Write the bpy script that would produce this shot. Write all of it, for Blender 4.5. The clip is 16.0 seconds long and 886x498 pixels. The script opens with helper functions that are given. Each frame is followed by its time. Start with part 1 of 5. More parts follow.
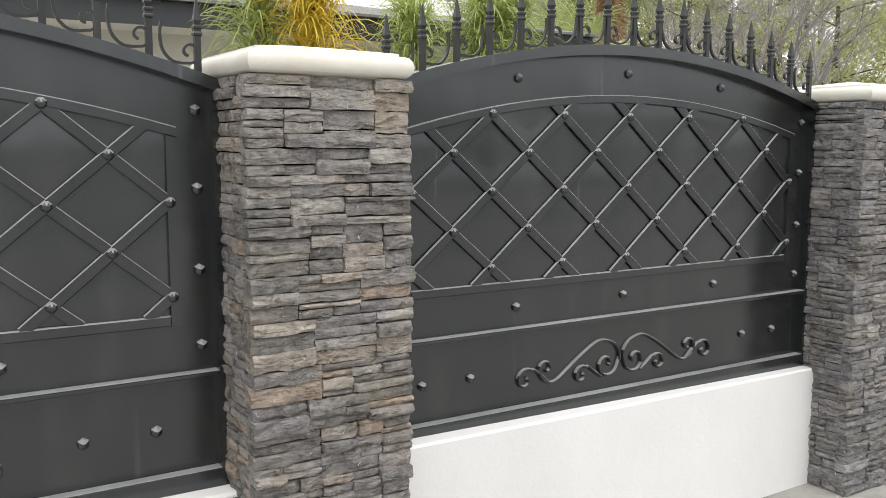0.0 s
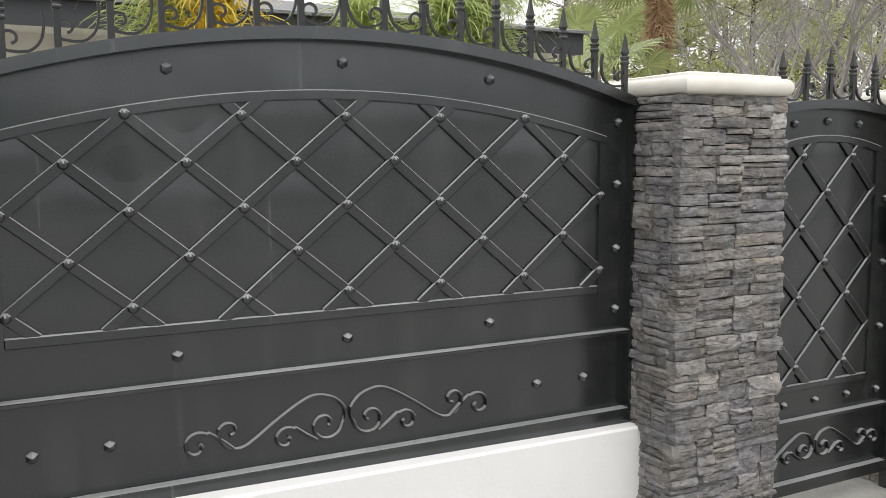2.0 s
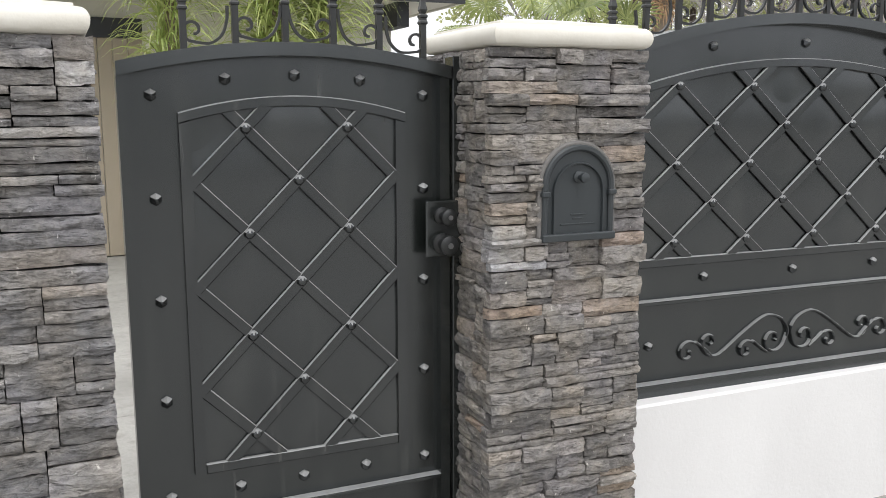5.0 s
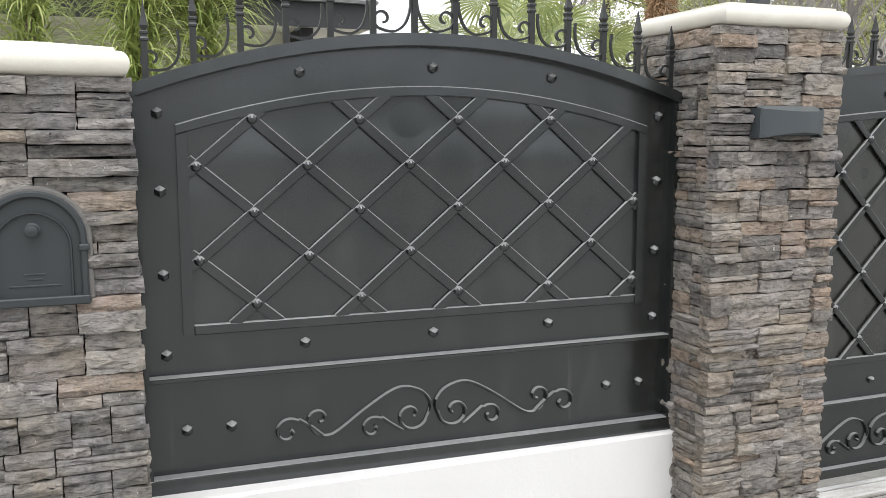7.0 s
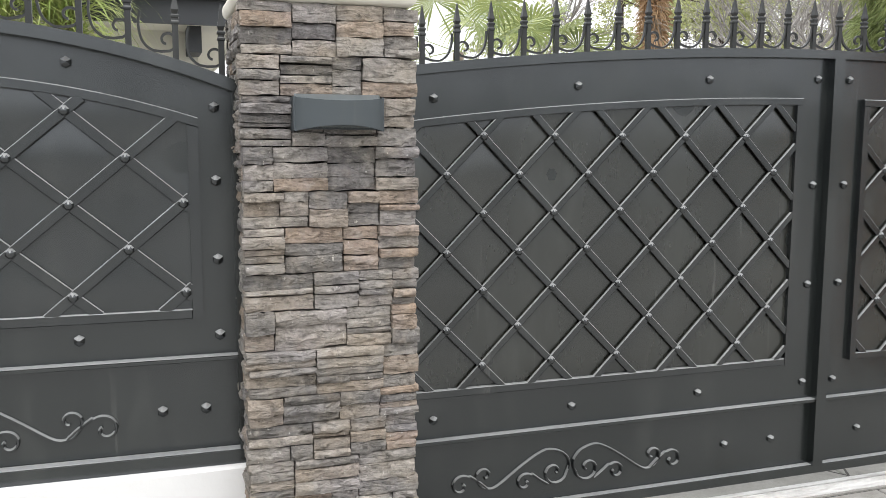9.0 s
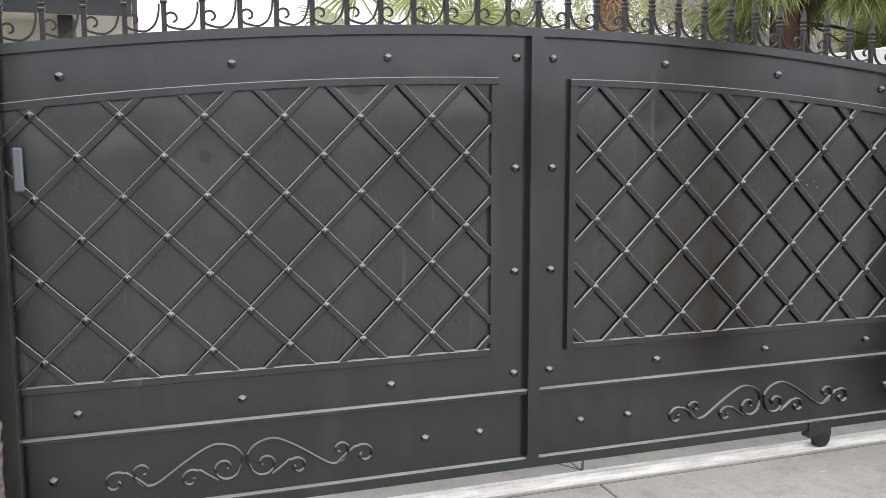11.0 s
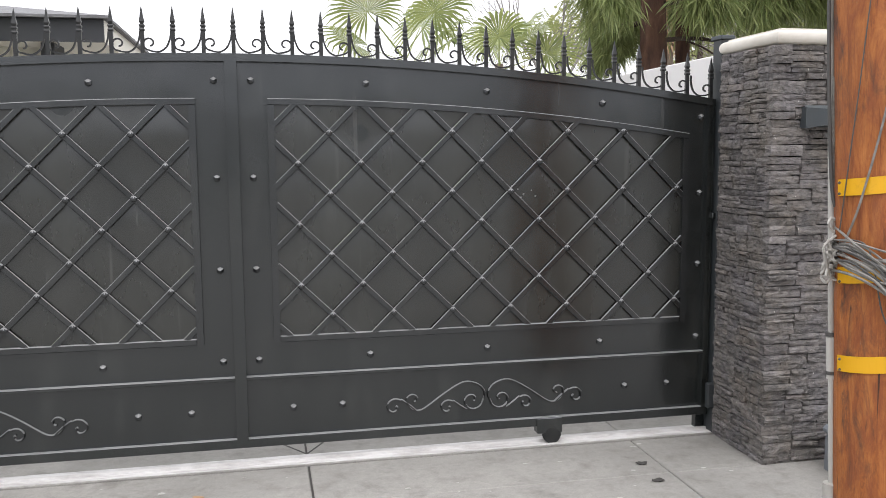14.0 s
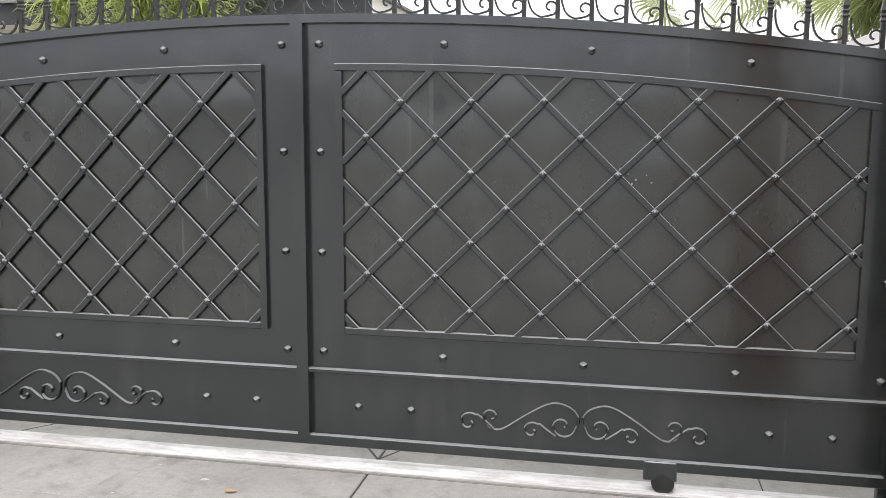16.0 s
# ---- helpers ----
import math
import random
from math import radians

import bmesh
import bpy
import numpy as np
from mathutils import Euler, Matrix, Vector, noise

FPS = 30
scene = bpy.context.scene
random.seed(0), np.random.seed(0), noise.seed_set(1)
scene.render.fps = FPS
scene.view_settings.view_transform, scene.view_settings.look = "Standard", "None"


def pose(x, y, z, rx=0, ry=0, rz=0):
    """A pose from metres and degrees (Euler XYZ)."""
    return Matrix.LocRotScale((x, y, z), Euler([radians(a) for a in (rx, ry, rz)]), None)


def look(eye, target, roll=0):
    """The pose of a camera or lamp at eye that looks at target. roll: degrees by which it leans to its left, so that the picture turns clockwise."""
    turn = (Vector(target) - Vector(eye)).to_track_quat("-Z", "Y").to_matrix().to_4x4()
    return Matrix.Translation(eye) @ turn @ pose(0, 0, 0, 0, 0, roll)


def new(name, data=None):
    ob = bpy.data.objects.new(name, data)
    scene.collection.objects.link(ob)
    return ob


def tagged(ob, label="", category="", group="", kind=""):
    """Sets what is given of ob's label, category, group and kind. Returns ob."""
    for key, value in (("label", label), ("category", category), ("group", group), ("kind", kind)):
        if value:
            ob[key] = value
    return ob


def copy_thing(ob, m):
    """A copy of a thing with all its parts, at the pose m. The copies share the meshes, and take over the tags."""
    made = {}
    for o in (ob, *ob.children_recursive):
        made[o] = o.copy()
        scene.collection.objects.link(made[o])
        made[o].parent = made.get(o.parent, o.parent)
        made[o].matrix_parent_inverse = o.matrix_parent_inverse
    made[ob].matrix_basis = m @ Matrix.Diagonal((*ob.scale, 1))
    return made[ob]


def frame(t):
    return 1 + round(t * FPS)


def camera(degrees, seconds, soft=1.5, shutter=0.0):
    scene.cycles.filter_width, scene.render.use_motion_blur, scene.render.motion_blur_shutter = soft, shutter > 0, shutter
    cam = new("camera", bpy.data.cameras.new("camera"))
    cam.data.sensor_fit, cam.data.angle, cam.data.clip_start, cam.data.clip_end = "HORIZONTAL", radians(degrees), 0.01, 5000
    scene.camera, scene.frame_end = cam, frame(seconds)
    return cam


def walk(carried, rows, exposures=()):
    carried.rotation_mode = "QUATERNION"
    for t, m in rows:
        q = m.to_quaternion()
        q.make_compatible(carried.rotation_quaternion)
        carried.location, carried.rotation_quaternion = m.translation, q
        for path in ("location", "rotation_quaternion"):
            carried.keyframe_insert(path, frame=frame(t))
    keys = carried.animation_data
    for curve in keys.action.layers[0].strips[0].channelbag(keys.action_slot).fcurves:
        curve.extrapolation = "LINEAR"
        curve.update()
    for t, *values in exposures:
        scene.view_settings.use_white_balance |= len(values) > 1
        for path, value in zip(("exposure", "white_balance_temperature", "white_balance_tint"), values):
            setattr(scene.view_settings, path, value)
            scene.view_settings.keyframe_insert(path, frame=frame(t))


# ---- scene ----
cam = camera(53.6, 16.0, 0.7)
EXPOSURES = [(0.0, 0.95, 6500, 10), (2.0, 0.87, 6480, 10), (3.0, 1.12, 6480, 10), (5.5, 0.93, 6350, 11), (7.0, 1.05, 6350, 10), (8.0, 0.90, 6350, 10), (9.0, 1.22, 6350, 10), (10.0, 1.15, 6360, 13), (12.5, 1.13, 6350, 14),
             (13.0, 0.93, 6350, 14), (13.5, 0.95, 6350, 14), (14.5, 1.12, 6350, 14), (15.0, 1.26, 6390, 13), (16.0, 1.28, 6390, 13)]
METRES, EYE, TILT, LEAN, TURN = 11.6, 1.535, 0.0, 0.0, -32.2
ROWS = [
    (0.0, 0.0, 0.0, 0.0, 0.02, -6.89, -0.13),
    (0.5, 0.0277, 0.0144, 0.0005, 0.08, -6.83, -0.12),
    (1.0, 0.0518, 0.0368, 0.0021, -0.1, -6.67, -0.29),
    (1.5, 0.0775, 0.0485, -0.0003, 2.18, -6.55, 0.09),
    (2.0, 0.1056, 0.0615, 0.0003, 4.99, -6.55, 0.29),
    (2.5, 0.1338, 0.0843, 0.0011, 5.3, -6.75, 0.03),
    (3.0, 0.1643, 0.0996, -0.0007, 5.94, -6.99, 0.31),
    (5.5, 0.3109, 0.1985, 0.0014, 8.65, -9.29, 0.03),
    (6.0, 0.3441, 0.2115, 0.0007, 8.72, -8.81, -0.05),
    (6.5, 0.3699, 0.2214, 0.0027, 10.09, -8.2, 0.34),
    (7.0, 0.3977, 0.2397, 0.0034, 11.08, -7.39, 0.04),
    (7.5, 0.4264, 0.2506, 0.0011, 12.64, -7.04, 0.15),
    (8.0, 0.4609, 0.2646, 0.0018, 13.93, -7.02, -0.01),
    (8.5, 0.4886, 0.2855, 0.0021, 13.78, -6.95, -0.2),
    (9.0, 0.5192, 0.2977, 0.0004, 13.43, -7.04, -0.16),
    (9.5, 0.5465, 0.3071, 0.0018, 13.16, -7.43, 0.38),
    (10.0, 0.5679, 0.3234, 0.0002, 13.01, -7.66, 0.58),
    (12.5, 0.7014, 0.3271, -0.0066, 14.04, -6.61, -0.9),
    (13.0, 0.7211, 0.3305, -0.0063, 14.25, -6.44, -0.87),
    (13.5, 0.7528, 0.3395, -0.0067, 16.44, -6.31, -0.38),
    (14.0, 0.7796, 0.3479, -0.0047, 20.46, -6.47, 0.43),
    (14.5, 0.7964, 0.3729, -0.0071, 22.56, -7.71, 0.65),
    (15.0, 0.8178, 0.397, -0.0087, 29.78, -7.91, 1.53),
    (15.5, 0.8351, 0.4177, -0.0068, 37.91, -8.15, 2.3),
    (16.0, 0.8388, 0.4488, -0.0058, 43.74, -8.01, -0.18),
]
walk(cam, [(t, pose(0, 0, EYE, TILT, LEAN, TURN) @ pose(METRES * x, METRES * y, METRES * z, 90 + pitch, roll, yaw)) for t, x, y, z, yaw, pitch, roll in ROWS], EXPOSURES)
import collections

# ---- world and light: bright overcast ----
SUN_EL, SUN_ROT = 63.0, 188.0
world = bpy.data.worlds.new("overcast")
scene.world = world
world.use_nodes = True
wn, wl = world.node_tree.nodes, world.node_tree.links
sky = wn.new("ShaderNodeTexSky")
sky.sky_type, sky.sun_disc = "NISHITA", False
sky.sun_elevation, sky.sun_rotation = radians(SUN_EL), radians(SUN_ROT)
sky.dust_density = 4.0
grey = wn.new("ShaderNodeHueSaturation")
grey.inputs["Saturation"].default_value = 0.10
grey.inputs["Value"].default_value = 0.10
wl.new(sky.outputs[0], grey.inputs["Color"])
# a cloud layer, brightest overhead, veils the blue sky
way = wn.new("ShaderNodeTexCoord")
axes = wn.new("ShaderNodeSeparateXYZ")
wl.new(way.outputs["Generated"], axes.inputs[0])
lift = wn.new("ShaderNodeMapRange")
lift.inputs["From Min"].default_value, lift.inputs["From Max"].default_value = 0.0, 1.0
lift.inputs["To Min"].default_value, lift.inputs["To Max"].default_value = 0.62, 1.45
wl.new(axes.outputs["Z"], lift.inputs["Value"])
cloud = wn.new("ShaderNodeMix")
cloud.data_type, cloud.blend_type = "RGBA", "MULTIPLY"
cloud.inputs[0].default_value = 1.0
cloud.inputs[6].default_value = (0.985, 0.995, 1.0, 1)
wl.new(lift.outputs[0], cloud.inputs[7])
veil = wn.new("ShaderNodeMix")
veil.data_type = "RGBA"
veil.inputs[0].default_value = 0.85
wl.new(grey.outputs[0], veil.inputs[6])
wl.new(cloud.outputs[2], veil.inputs[7])
wl.new(veil.outputs[2], wn["Background"].inputs["Color"])
wn["Background"].inputs["Strength"].default_value = 1.0

sun = new("sun", bpy.data.lights.new("sun", "SUN"))
sun.data.energy, sun.data.angle, sun.data.color = 0.6, radians(30), (1.0, 0.975, 0.94)
sun.matrix_world = look((-1, -7, 14), (0, 0, 0))

# ---- materials ----


def mat(name, base, rough=0.6, metal=0.0, spec=0.5):
    """A Principled material with a position-driven texture space."""
    m = bpy.data.materials.new(name)
    m.use_nodes = True
    b = m.node_tree.nodes["Principled BSDF"]
    b.inputs["Base Color"].default_value = (*base, 1)
    b.inputs["Roughness"].default_value = rough
    b.inputs["Metallic"].default_value = metal
    b.inputs["Specular IOR Level"].default_value = spec
    return m


def nodes_of(m):
    t = m.node_tree
    return t.nodes, t.links, t.nodes["Principled BSDF"]


def place(m, scale=(1, 1, 1)):
    n, l, _ = nodes_of(m)
    g = n.new("ShaderNodeNewGeometry")
    mp = n.new("ShaderNodeMapping")
    mp.inputs["Scale"].default_value = scale
    l.new(g.outputs["Position"], mp.inputs["Vector"])
    return mp.outputs[0]


def noise_tex(m, scale, detail=4.0, stretch=(1, 1, 1), rough=0.55, distortion=0.0):
    n, l, _ = nodes_of(m)
    t = n.new("ShaderNodeTexNoise")
    t.inputs["Scale"].default_value = scale
    t.inputs["Detail"].default_value = detail
    t.inputs["Roughness"].default_value = rough
    t.inputs["Distortion"].default_value = distortion
    l.new(place(m, stretch), t.inputs["Vector"])
    return t.outputs["Fac"]


def ramp(m, fac, stops):
    n, l, _ = nodes_of(m)
    r = n.new("ShaderNodeValToRGB")
    e = r.color_ramp.elements
    while len(e) < len(stops):
        e.new(0.5)
    for k, (p, c) in zip(e, stops):
        k.position, k.color = p, (*c, 1) if len(c) == 3 else c
    l.new(fac, r.inputs["Fac"])
    return r.outputs["Color"]


def blend(m, fac, a, b, how="MIX"):
    n, l, _ = nodes_of(m)
    x = n.new("ShaderNodeMix")
    x.data_type, x.blend_type = "RGBA", how
    for value, sock in ((fac, x.inputs[0]), (a, x.inputs[6]), (b, x.inputs[7])):
        if isinstance(value, (int, float)):
            sock.default_value = value
        elif isinstance(value, tuple):
            sock.default_value = (*value, 1)
        else:
            l.new(value, sock)
    return x.outputs[2]


def bump(m, height, strength, distance):
    n, l, b = nodes_of(m)
    x = n.new("ShaderNodeBump")
    x.inputs["Strength"].default_value, x.inputs["Distance"].default_value = strength, distance
    l.new(height, x.inputs["Height"])
    if b.inputs["Normal"].links:
        l.new(b.inputs["Normal"].links[0].from_socket, x.inputs["Normal"])
    l.new(x.outputs[0], b.inputs["Normal"])


def colour(m, c):
    n, l, b = nodes_of(m)
    l.new(c, b.inputs["Base Color"])


def gloss(m, fac, lo, hi):
    n, l, b = nodes_of(m)
    x = n.new("ShaderNodeMapRange")
    x.inputs["To Min"].default_value, x.inputs["To Max"].default_value = lo, hi
    l.new(fac, x.inputs["Value"])
    l.new(x.outputs[0], b.inputs["Roughness"])


def grey3(v):
    return (v, v, v)


def metal_paint(name, base, worn, rough):
    m = mat(name, base, rough)
    big = noise_tex(m, 2.6, 6, (1, 1, 0.4), 0.6)
    dust_or_lit = noise_tex(m, 9, 6, (1, 1, 0.25), 0.65)
    c = blend(m, ramp(m, big, [(0.35, grey3(0)), (0.7, grey3(0.6))]), base, worn)
    c = blend(m, ramp(m, dust_or_lit, [(0.50, grey3(0)), (0.8, grey3(0.30))]), c, (0.075, 0.076, 0.068))
    drip = noise_tex(m, 26, 3, (1, 1, 0.035), 0.5)
    c = blend(m, ramp(m, drip, [(0.66, grey3(0)), (0.74, grey3(0.28))]), c, (0.10, 0.10, 0.092))
    scuff = noise_tex(m, 4.5, 8, (1, 1, 1), 0.78, 0.6)
    c = blend(m, ramp(m, scuff, [(0.64, grey3(0)), (0.76, grey3(0.30))]), c, (0.10, 0.10, 0.095))
    colour(m, c)
    gloss(m, big, rough - 0.07, rough + 0.1)
    bump(m, noise_tex(m, 160, 3), 0.03, 0.002)
    bump(m, noise_tex(m, 2.2, 2), 0.7, 0.007)
    return m


M_STEEL = metal_paint("charcoal_painted_steel", (0.0066, 0.0082, 0.0076), (0.0122, 0.0140, 0.0124), 0.21)
M_BAR = metal_paint("charcoal_painted_bar", (0.0070, 0.0080, 0.0082), (0.0120, 0.0132, 0.0126), 0.22)
M_PANEL = metal_paint("sooty_inner_panel", (0.0116, 0.0117, 0.0086), (0.0232, 0.0228, 0.0168), 0.255)
M_FENCE = metal_paint("charcoal_inner_sheet", (0.0086, 0.0100, 0.0098), (0.0185, 0.0200, 0.0186), 0.225)
M_IRON = metal_paint("charcoal_wrought_iron", (0.0095, 0.0105, 0.011), (0.018, 0.0185, 0.018), 0.38)
for m_shiny in (M_STEEL, M_PANEL, M_FENCE, M_BAR):
    m_shiny.node_tree.nodes["Principled BSDF"].inputs["Specular IOR Level"].default_value = 1.0
    m_shiny.node_tree.nodes["Principled BSDF"].inputs["IOR"].default_value = 1.53
    m_shiny.node_tree.nodes["Principled BSDF"].inputs["Specular Tint"].default_value = (0.92, 0.955, 1.0, 1)
# light on upper faces put into the colour; scuff marks use it too
M_LIT_SCUFF = metal_paint("lit_or_scuffed_steel", (0.19, 0.192, 0.19), (0.30, 0.30, 0.295), 0.45)
# ledges: a dusty top and the skylight on it in one pale colour
M_LEDGE = metal_paint("dusty_lit_edge", (0.20, 0.205, 0.205), (0.34, 0.34, 0.335), 0.5)
M_LAMP = metal_paint("slate_grey_cast_metal", (0.045, 0.055, 0.062), (0.05, 0.058, 0.062), 0.5)
M_BOX = metal_paint("slate_black_cast_metal", (0.026, 0.031, 0.034), (0.034, 0.038, 0.040), 0.48)


def stone(name, stops, streak, tint=(1.15, 1.125, 1.10)):
    m = mat(name, (0.2, 0.2, 0.2), 0.85, spec=0.3)
    n, l, b = nodes_of(m)
    info = n.new("ShaderNodeObjectInfo")
    tone = ramp(m, info.outputs["Random"], stops)
    layers = noise_tex(m, 24, 6, (0.6, 0.6, 1.9), 0.65, 1.0)
    grain = noise_tex(m, 130, 5, (1, 1, 1.6), 0.7)
    patch = noise_tex(m, 11, 3)
    split = noise_tex(m, 30, 5, (0.22, 0.22, 3.4), 0.6, 1.4)
    c = blend(m, 0.85, tone, ramp(m, layers, [(0.25, grey3(0.5)), (0.5, grey3(0.97)), (0.72, grey3(1.5))]), "MULTIPLY")
    c = blend(m, ramp(m, patch, [(0.56, grey3(0)), (0.74, grey3(0.55))]), c, streak)
    blot = noise_tex(m, 34, 5, (1, 1, 1.3), 0.6)
    c = blend(m, ramp(m, blot, [(0.5, grey3(0)), (0.72, grey3(0.5))]), c, (0.33, 0.31, 0.28))
    c = blend(m, ramp(m, blot, [(0.28, grey3(0.7)), (0.46, grey3(0))]), c, (0.055, 0.052, 0.05))
    c = blend(m, ramp(m, split, [(0.28, grey3(0.5)), (0.35, grey3(0))]), c, (0.035, 0.033, 0.032))
    chip = noise_tex(m, 52, 3, (1.5, 1.5, 0.7), 0.5)
    c = blend(m, ramp(m, chip, [(0.70, grey3(0)), (0.74, grey3(0.75))]), c, (0.52, 0.50, 0.47))
    c = blend(m, 1.0, c, tint, "MULTIPLY")
    c = blend(m, 0.30, c, ramp(m, grain, [(0.3, grey3(0.5)), (0.7, grey3(1.5))]), "MULTIPLY")
    hue = noise_tex(m, 7, 2)
    c = blend(m, 0.5, c, ramp(m, hue, [(0.32, (0.94, 0.95, 1.08)), (0.5, grey3(1.0)), (0.68, (1.10, 1.02, 0.90))]), "MULTIPLY")
    colour(m, c)
    facet = noise_tex(m, 17, 2, (0.8, 0.8, 1.5), 0.5, 0.8)
    bump(m, facet, 1.0, 0.030)
    bump(m, layers, 0.9, 0.014)
    bump(m, split, 0.5, 0.010)
    bump(m, blot, 0.7, 0.010)
    bump(m, grain, 0.35, 0.003)
    return m


DARK, MID, LITE, WARM, RUST = (0.125, 0.121, 0.117), (0.19, 0.183, 0.175), (0.29, 0.275, 0.255), (0.25, 0.225, 0.198), (0.275, 0.222, 0.18)
M_STONE_GREY = stone("grey_split_ledgestone", [(0.0, DARK), (0.3, MID), (0.6, (0.18, 0.172, 0.165)), (0.82, LITE), (0.9, WARM), (0.98, RUST)], (0.25, 0.222, 0.19))
M_STONE_COOL = stone("cool_grey_split_ledgestone", [(0.0, DARK), (0.4, MID), (0.70, (0.17, 0.166, 0.162)), (0.86, LITE), (0.97, (0.22, 0.21, 0.20)), (1.0, WARM)], (0.17, 0.165, 0.16), (1.08, 1.08, 1.10))
M_STONE_TAN = stone("grey_and_tan_split_ledgestone", [(0.0, DARK), (0.25, MID), (0.55, LITE), (0.75, WARM), (0.95, RUST)], (0.25, 0.21, 0.17), (1.10, 1.06, 1.02))
M_STONE_DARK = stone("dark_brown_grey_split_ledgestone", [(0.0, DARK), (0.35, MID), (0.65, (0.16, 0.152, 0.145)), (0.86, (0.24, 0.23, 0.22)), (0.97, (0.20, 0.19, 0.18)), (1.0, WARM)], (0.20, 0.185, 0.17), (0.97, 0.95, 0.94))
M_STONE_PALE = stone("whitened_split_ledgestone", [(0.0, MID), (0.5, LITE), (1.0, (0.36, 0.36, 0.37))], (0.55, 0.55, 0.56), (1.3, 1.31, 1.34))
M_MORTAR = mat("dark_mortar", (0.03, 0.03, 0.03), 0.95)
M_GROUT = mat("grey_grout", (0.15, 0.143, 0.135), 0.95)
bump(M_GROUT, noise_tex(M_GROUT, 60, 5), 0.8, 0.008)

M_CAP = mat("cream_cast_stone", (0.66, 0.62, 0.54), 0.7)
colour(M_CAP, blend(M_CAP, ramp(M_CAP, noise_tex(M_CAP, 7, 5), [(0.3, grey3(0)), (0.75, grey3(1))]), (0.66, 0.635, 0.575), (0.56, 0.525, 0.455)))
bump(M_CAP, noise_tex(M_CAP, 90, 4), 0.25, 0.003)

M_STUCCO = mat("white_painted_stucco", (0.80, 0.79, 0.77), 0.8)
colour(M_STUCCO, blend(M_STUCCO, ramp(M_STUCCO, noise_tex(M_STUCCO, 3, 5, (1, 1, 0.6)), [(0.35, grey3(0)), (0.8, grey3(1))]), (0.700, 0.688, 0.678), (0.64, 0.628, 0.618)))
bump(M_STUCCO, noise_tex(M_STUCCO, 70, 4), 0.3, 0.004)

M_CONC = mat("weathered_concrete", (0.3, 0.3, 0.29), 0.85)
c_big = noise_tex(M_CONC, 1.1, 6, (1, 1, 1), 0.6)
c_mid = noise_tex(M_CONC, 7, 6, (1, 1, 1), 0.65)
c_fine = noise_tex(M_CONC, 140, 4)
cc = blend(M_CONC, ramp(M_CONC, c_big, [(0.3, grey3(0)), (0.72, grey3(1))]), (0.318, 0.307, 0.282), (0.202, 0.194, 0.178))
cc = blend(M_CONC, ramp(M_CONC, c_mid, [(0.5, grey3(0)), (0.74, grey3(0.7))]), cc, (0.165, 0.155, 0.142))
c_blot = noise_tex(M_CONC, 30, 5, (1, 1, 1), 0.7)
c_stain = noise_tex(M_CONC, 2.3, 7, (1, 1, 1), 0.7, 0.8)
cc = blend(M_CONC, 0.55, cc, ramp(M_CONC, c_blot, [(0.3, grey3(0.78)), (0.5, grey3(1.0)), (0.72, grey3(1.18))]), "MULTIPLY")
cc = blend(M_CONC, ramp(M_CONC, c_stain, [(0.58, grey3(0)), (0.72, grey3(0.5))]), cc, (0.13, 0.122, 0.112))
cc = blend(M_CONC, 0.4, cc, ramp(M_CONC, c_fine, [(0.3, grey3(0.72)), (0.7, grey3(1.25))]), "MULTIPLY")
colour(M_CONC, cc)
bump(M_CONC, c_fine, 0.3, 0.003)
bump(M_CONC, c_mid, 0.2, 0.006)

M_TRACK = mat("pale_worn_track", (0.55, 0.54, 0.52), 0.6)
colour(M_TRACK, blend(M_TRACK, ramp(M_TRACK, noise_tex(M_TRACK, 9, 6, (0.4, 2, 1), 0.7), [(0.42, grey3(0)), (0.66, grey3(1))]), (0.56, 0.55, 0.535), (0.33, 0.315, 0.30)))
M_JOINT = mat("dirty_joint", (0.05, 0.047, 0.043), 0.95)

M_POLE = mat("stained_orange_timber", (0.28, 0.10, 0.035), 0.7)
p_grain = noise_tex(M_POLE, 40, 8, (1, 1, 0.10), 0.78, 0.7)
p_crack = noise_tex(M_POLE, 55, 5, (1, 1, 0.05), 0.65, 0.5)
p_patch = noise_tex(M_POLE, 13.0, 7, (1, 1, 0.4), 0.72, 0.7)
p_dark = noise_tex(M_POLE, 8.0, 7, (1.2, 1.2, 0.4), 0.72, 0.9)
p_pale = noise_tex(M_POLE, 17, 6, (1, 1, 0.35), 0.7, 0.6)
pc = ramp(M_POLE, p_grain, [(0.28, (0.06, 0.018, 0.008)), (0.46, (0.34, 0.105, 0.022)), (0.72, (0.52, 0.205, 0.052))])
pc = blend(M_POLE, ramp(M_POLE, p_patch, [(0.42, grey3(0)), (0.62, grey3(0.75))]), pc, (0.20, 0.052, 0.015))
pc = blend(M_POLE, ramp(M_POLE, p_dark, [(0.52, grey3(0)), (0.66, grey3(0.85))]), pc, (0.045, 0.026, 0.02))
pc = blend(M_POLE, ramp(M_POLE, p_pale, [(0.66, grey3(0)), (0.74, grey3(0.6))]), pc, (0.48, 0.30, 0.19))
pc = blend(M_POLE, ramp(M_POLE, p_crack, [(0.30, grey3(0.9)), (0.38, grey3(0))]), pc, (0.03, 0.014, 0.009))
colour(M_POLE, pc)
bump(M_POLE, p_grain, 0.8, 0.008)
bump(M_POLE, p_patch, 0.4, 0.008)
M_SPLINTER = mat("bare_pale_splinter", (0.42, 0.27, 0.17), 0.8)
M_YELLOW = mat("yellow_plastic_strip", (0.80, 0.47, 0.012), 0.45)
colour(M_YELLOW, blend(M_YELLOW, ramp(M_YELLOW, noise_tex(M_YELLOW, 26, 5), [(0.58, grey3(0)), (0.72, grey3(0.5))]), (0.70, 0.37, 0.004), (0.42, 0.22, 0.012)))
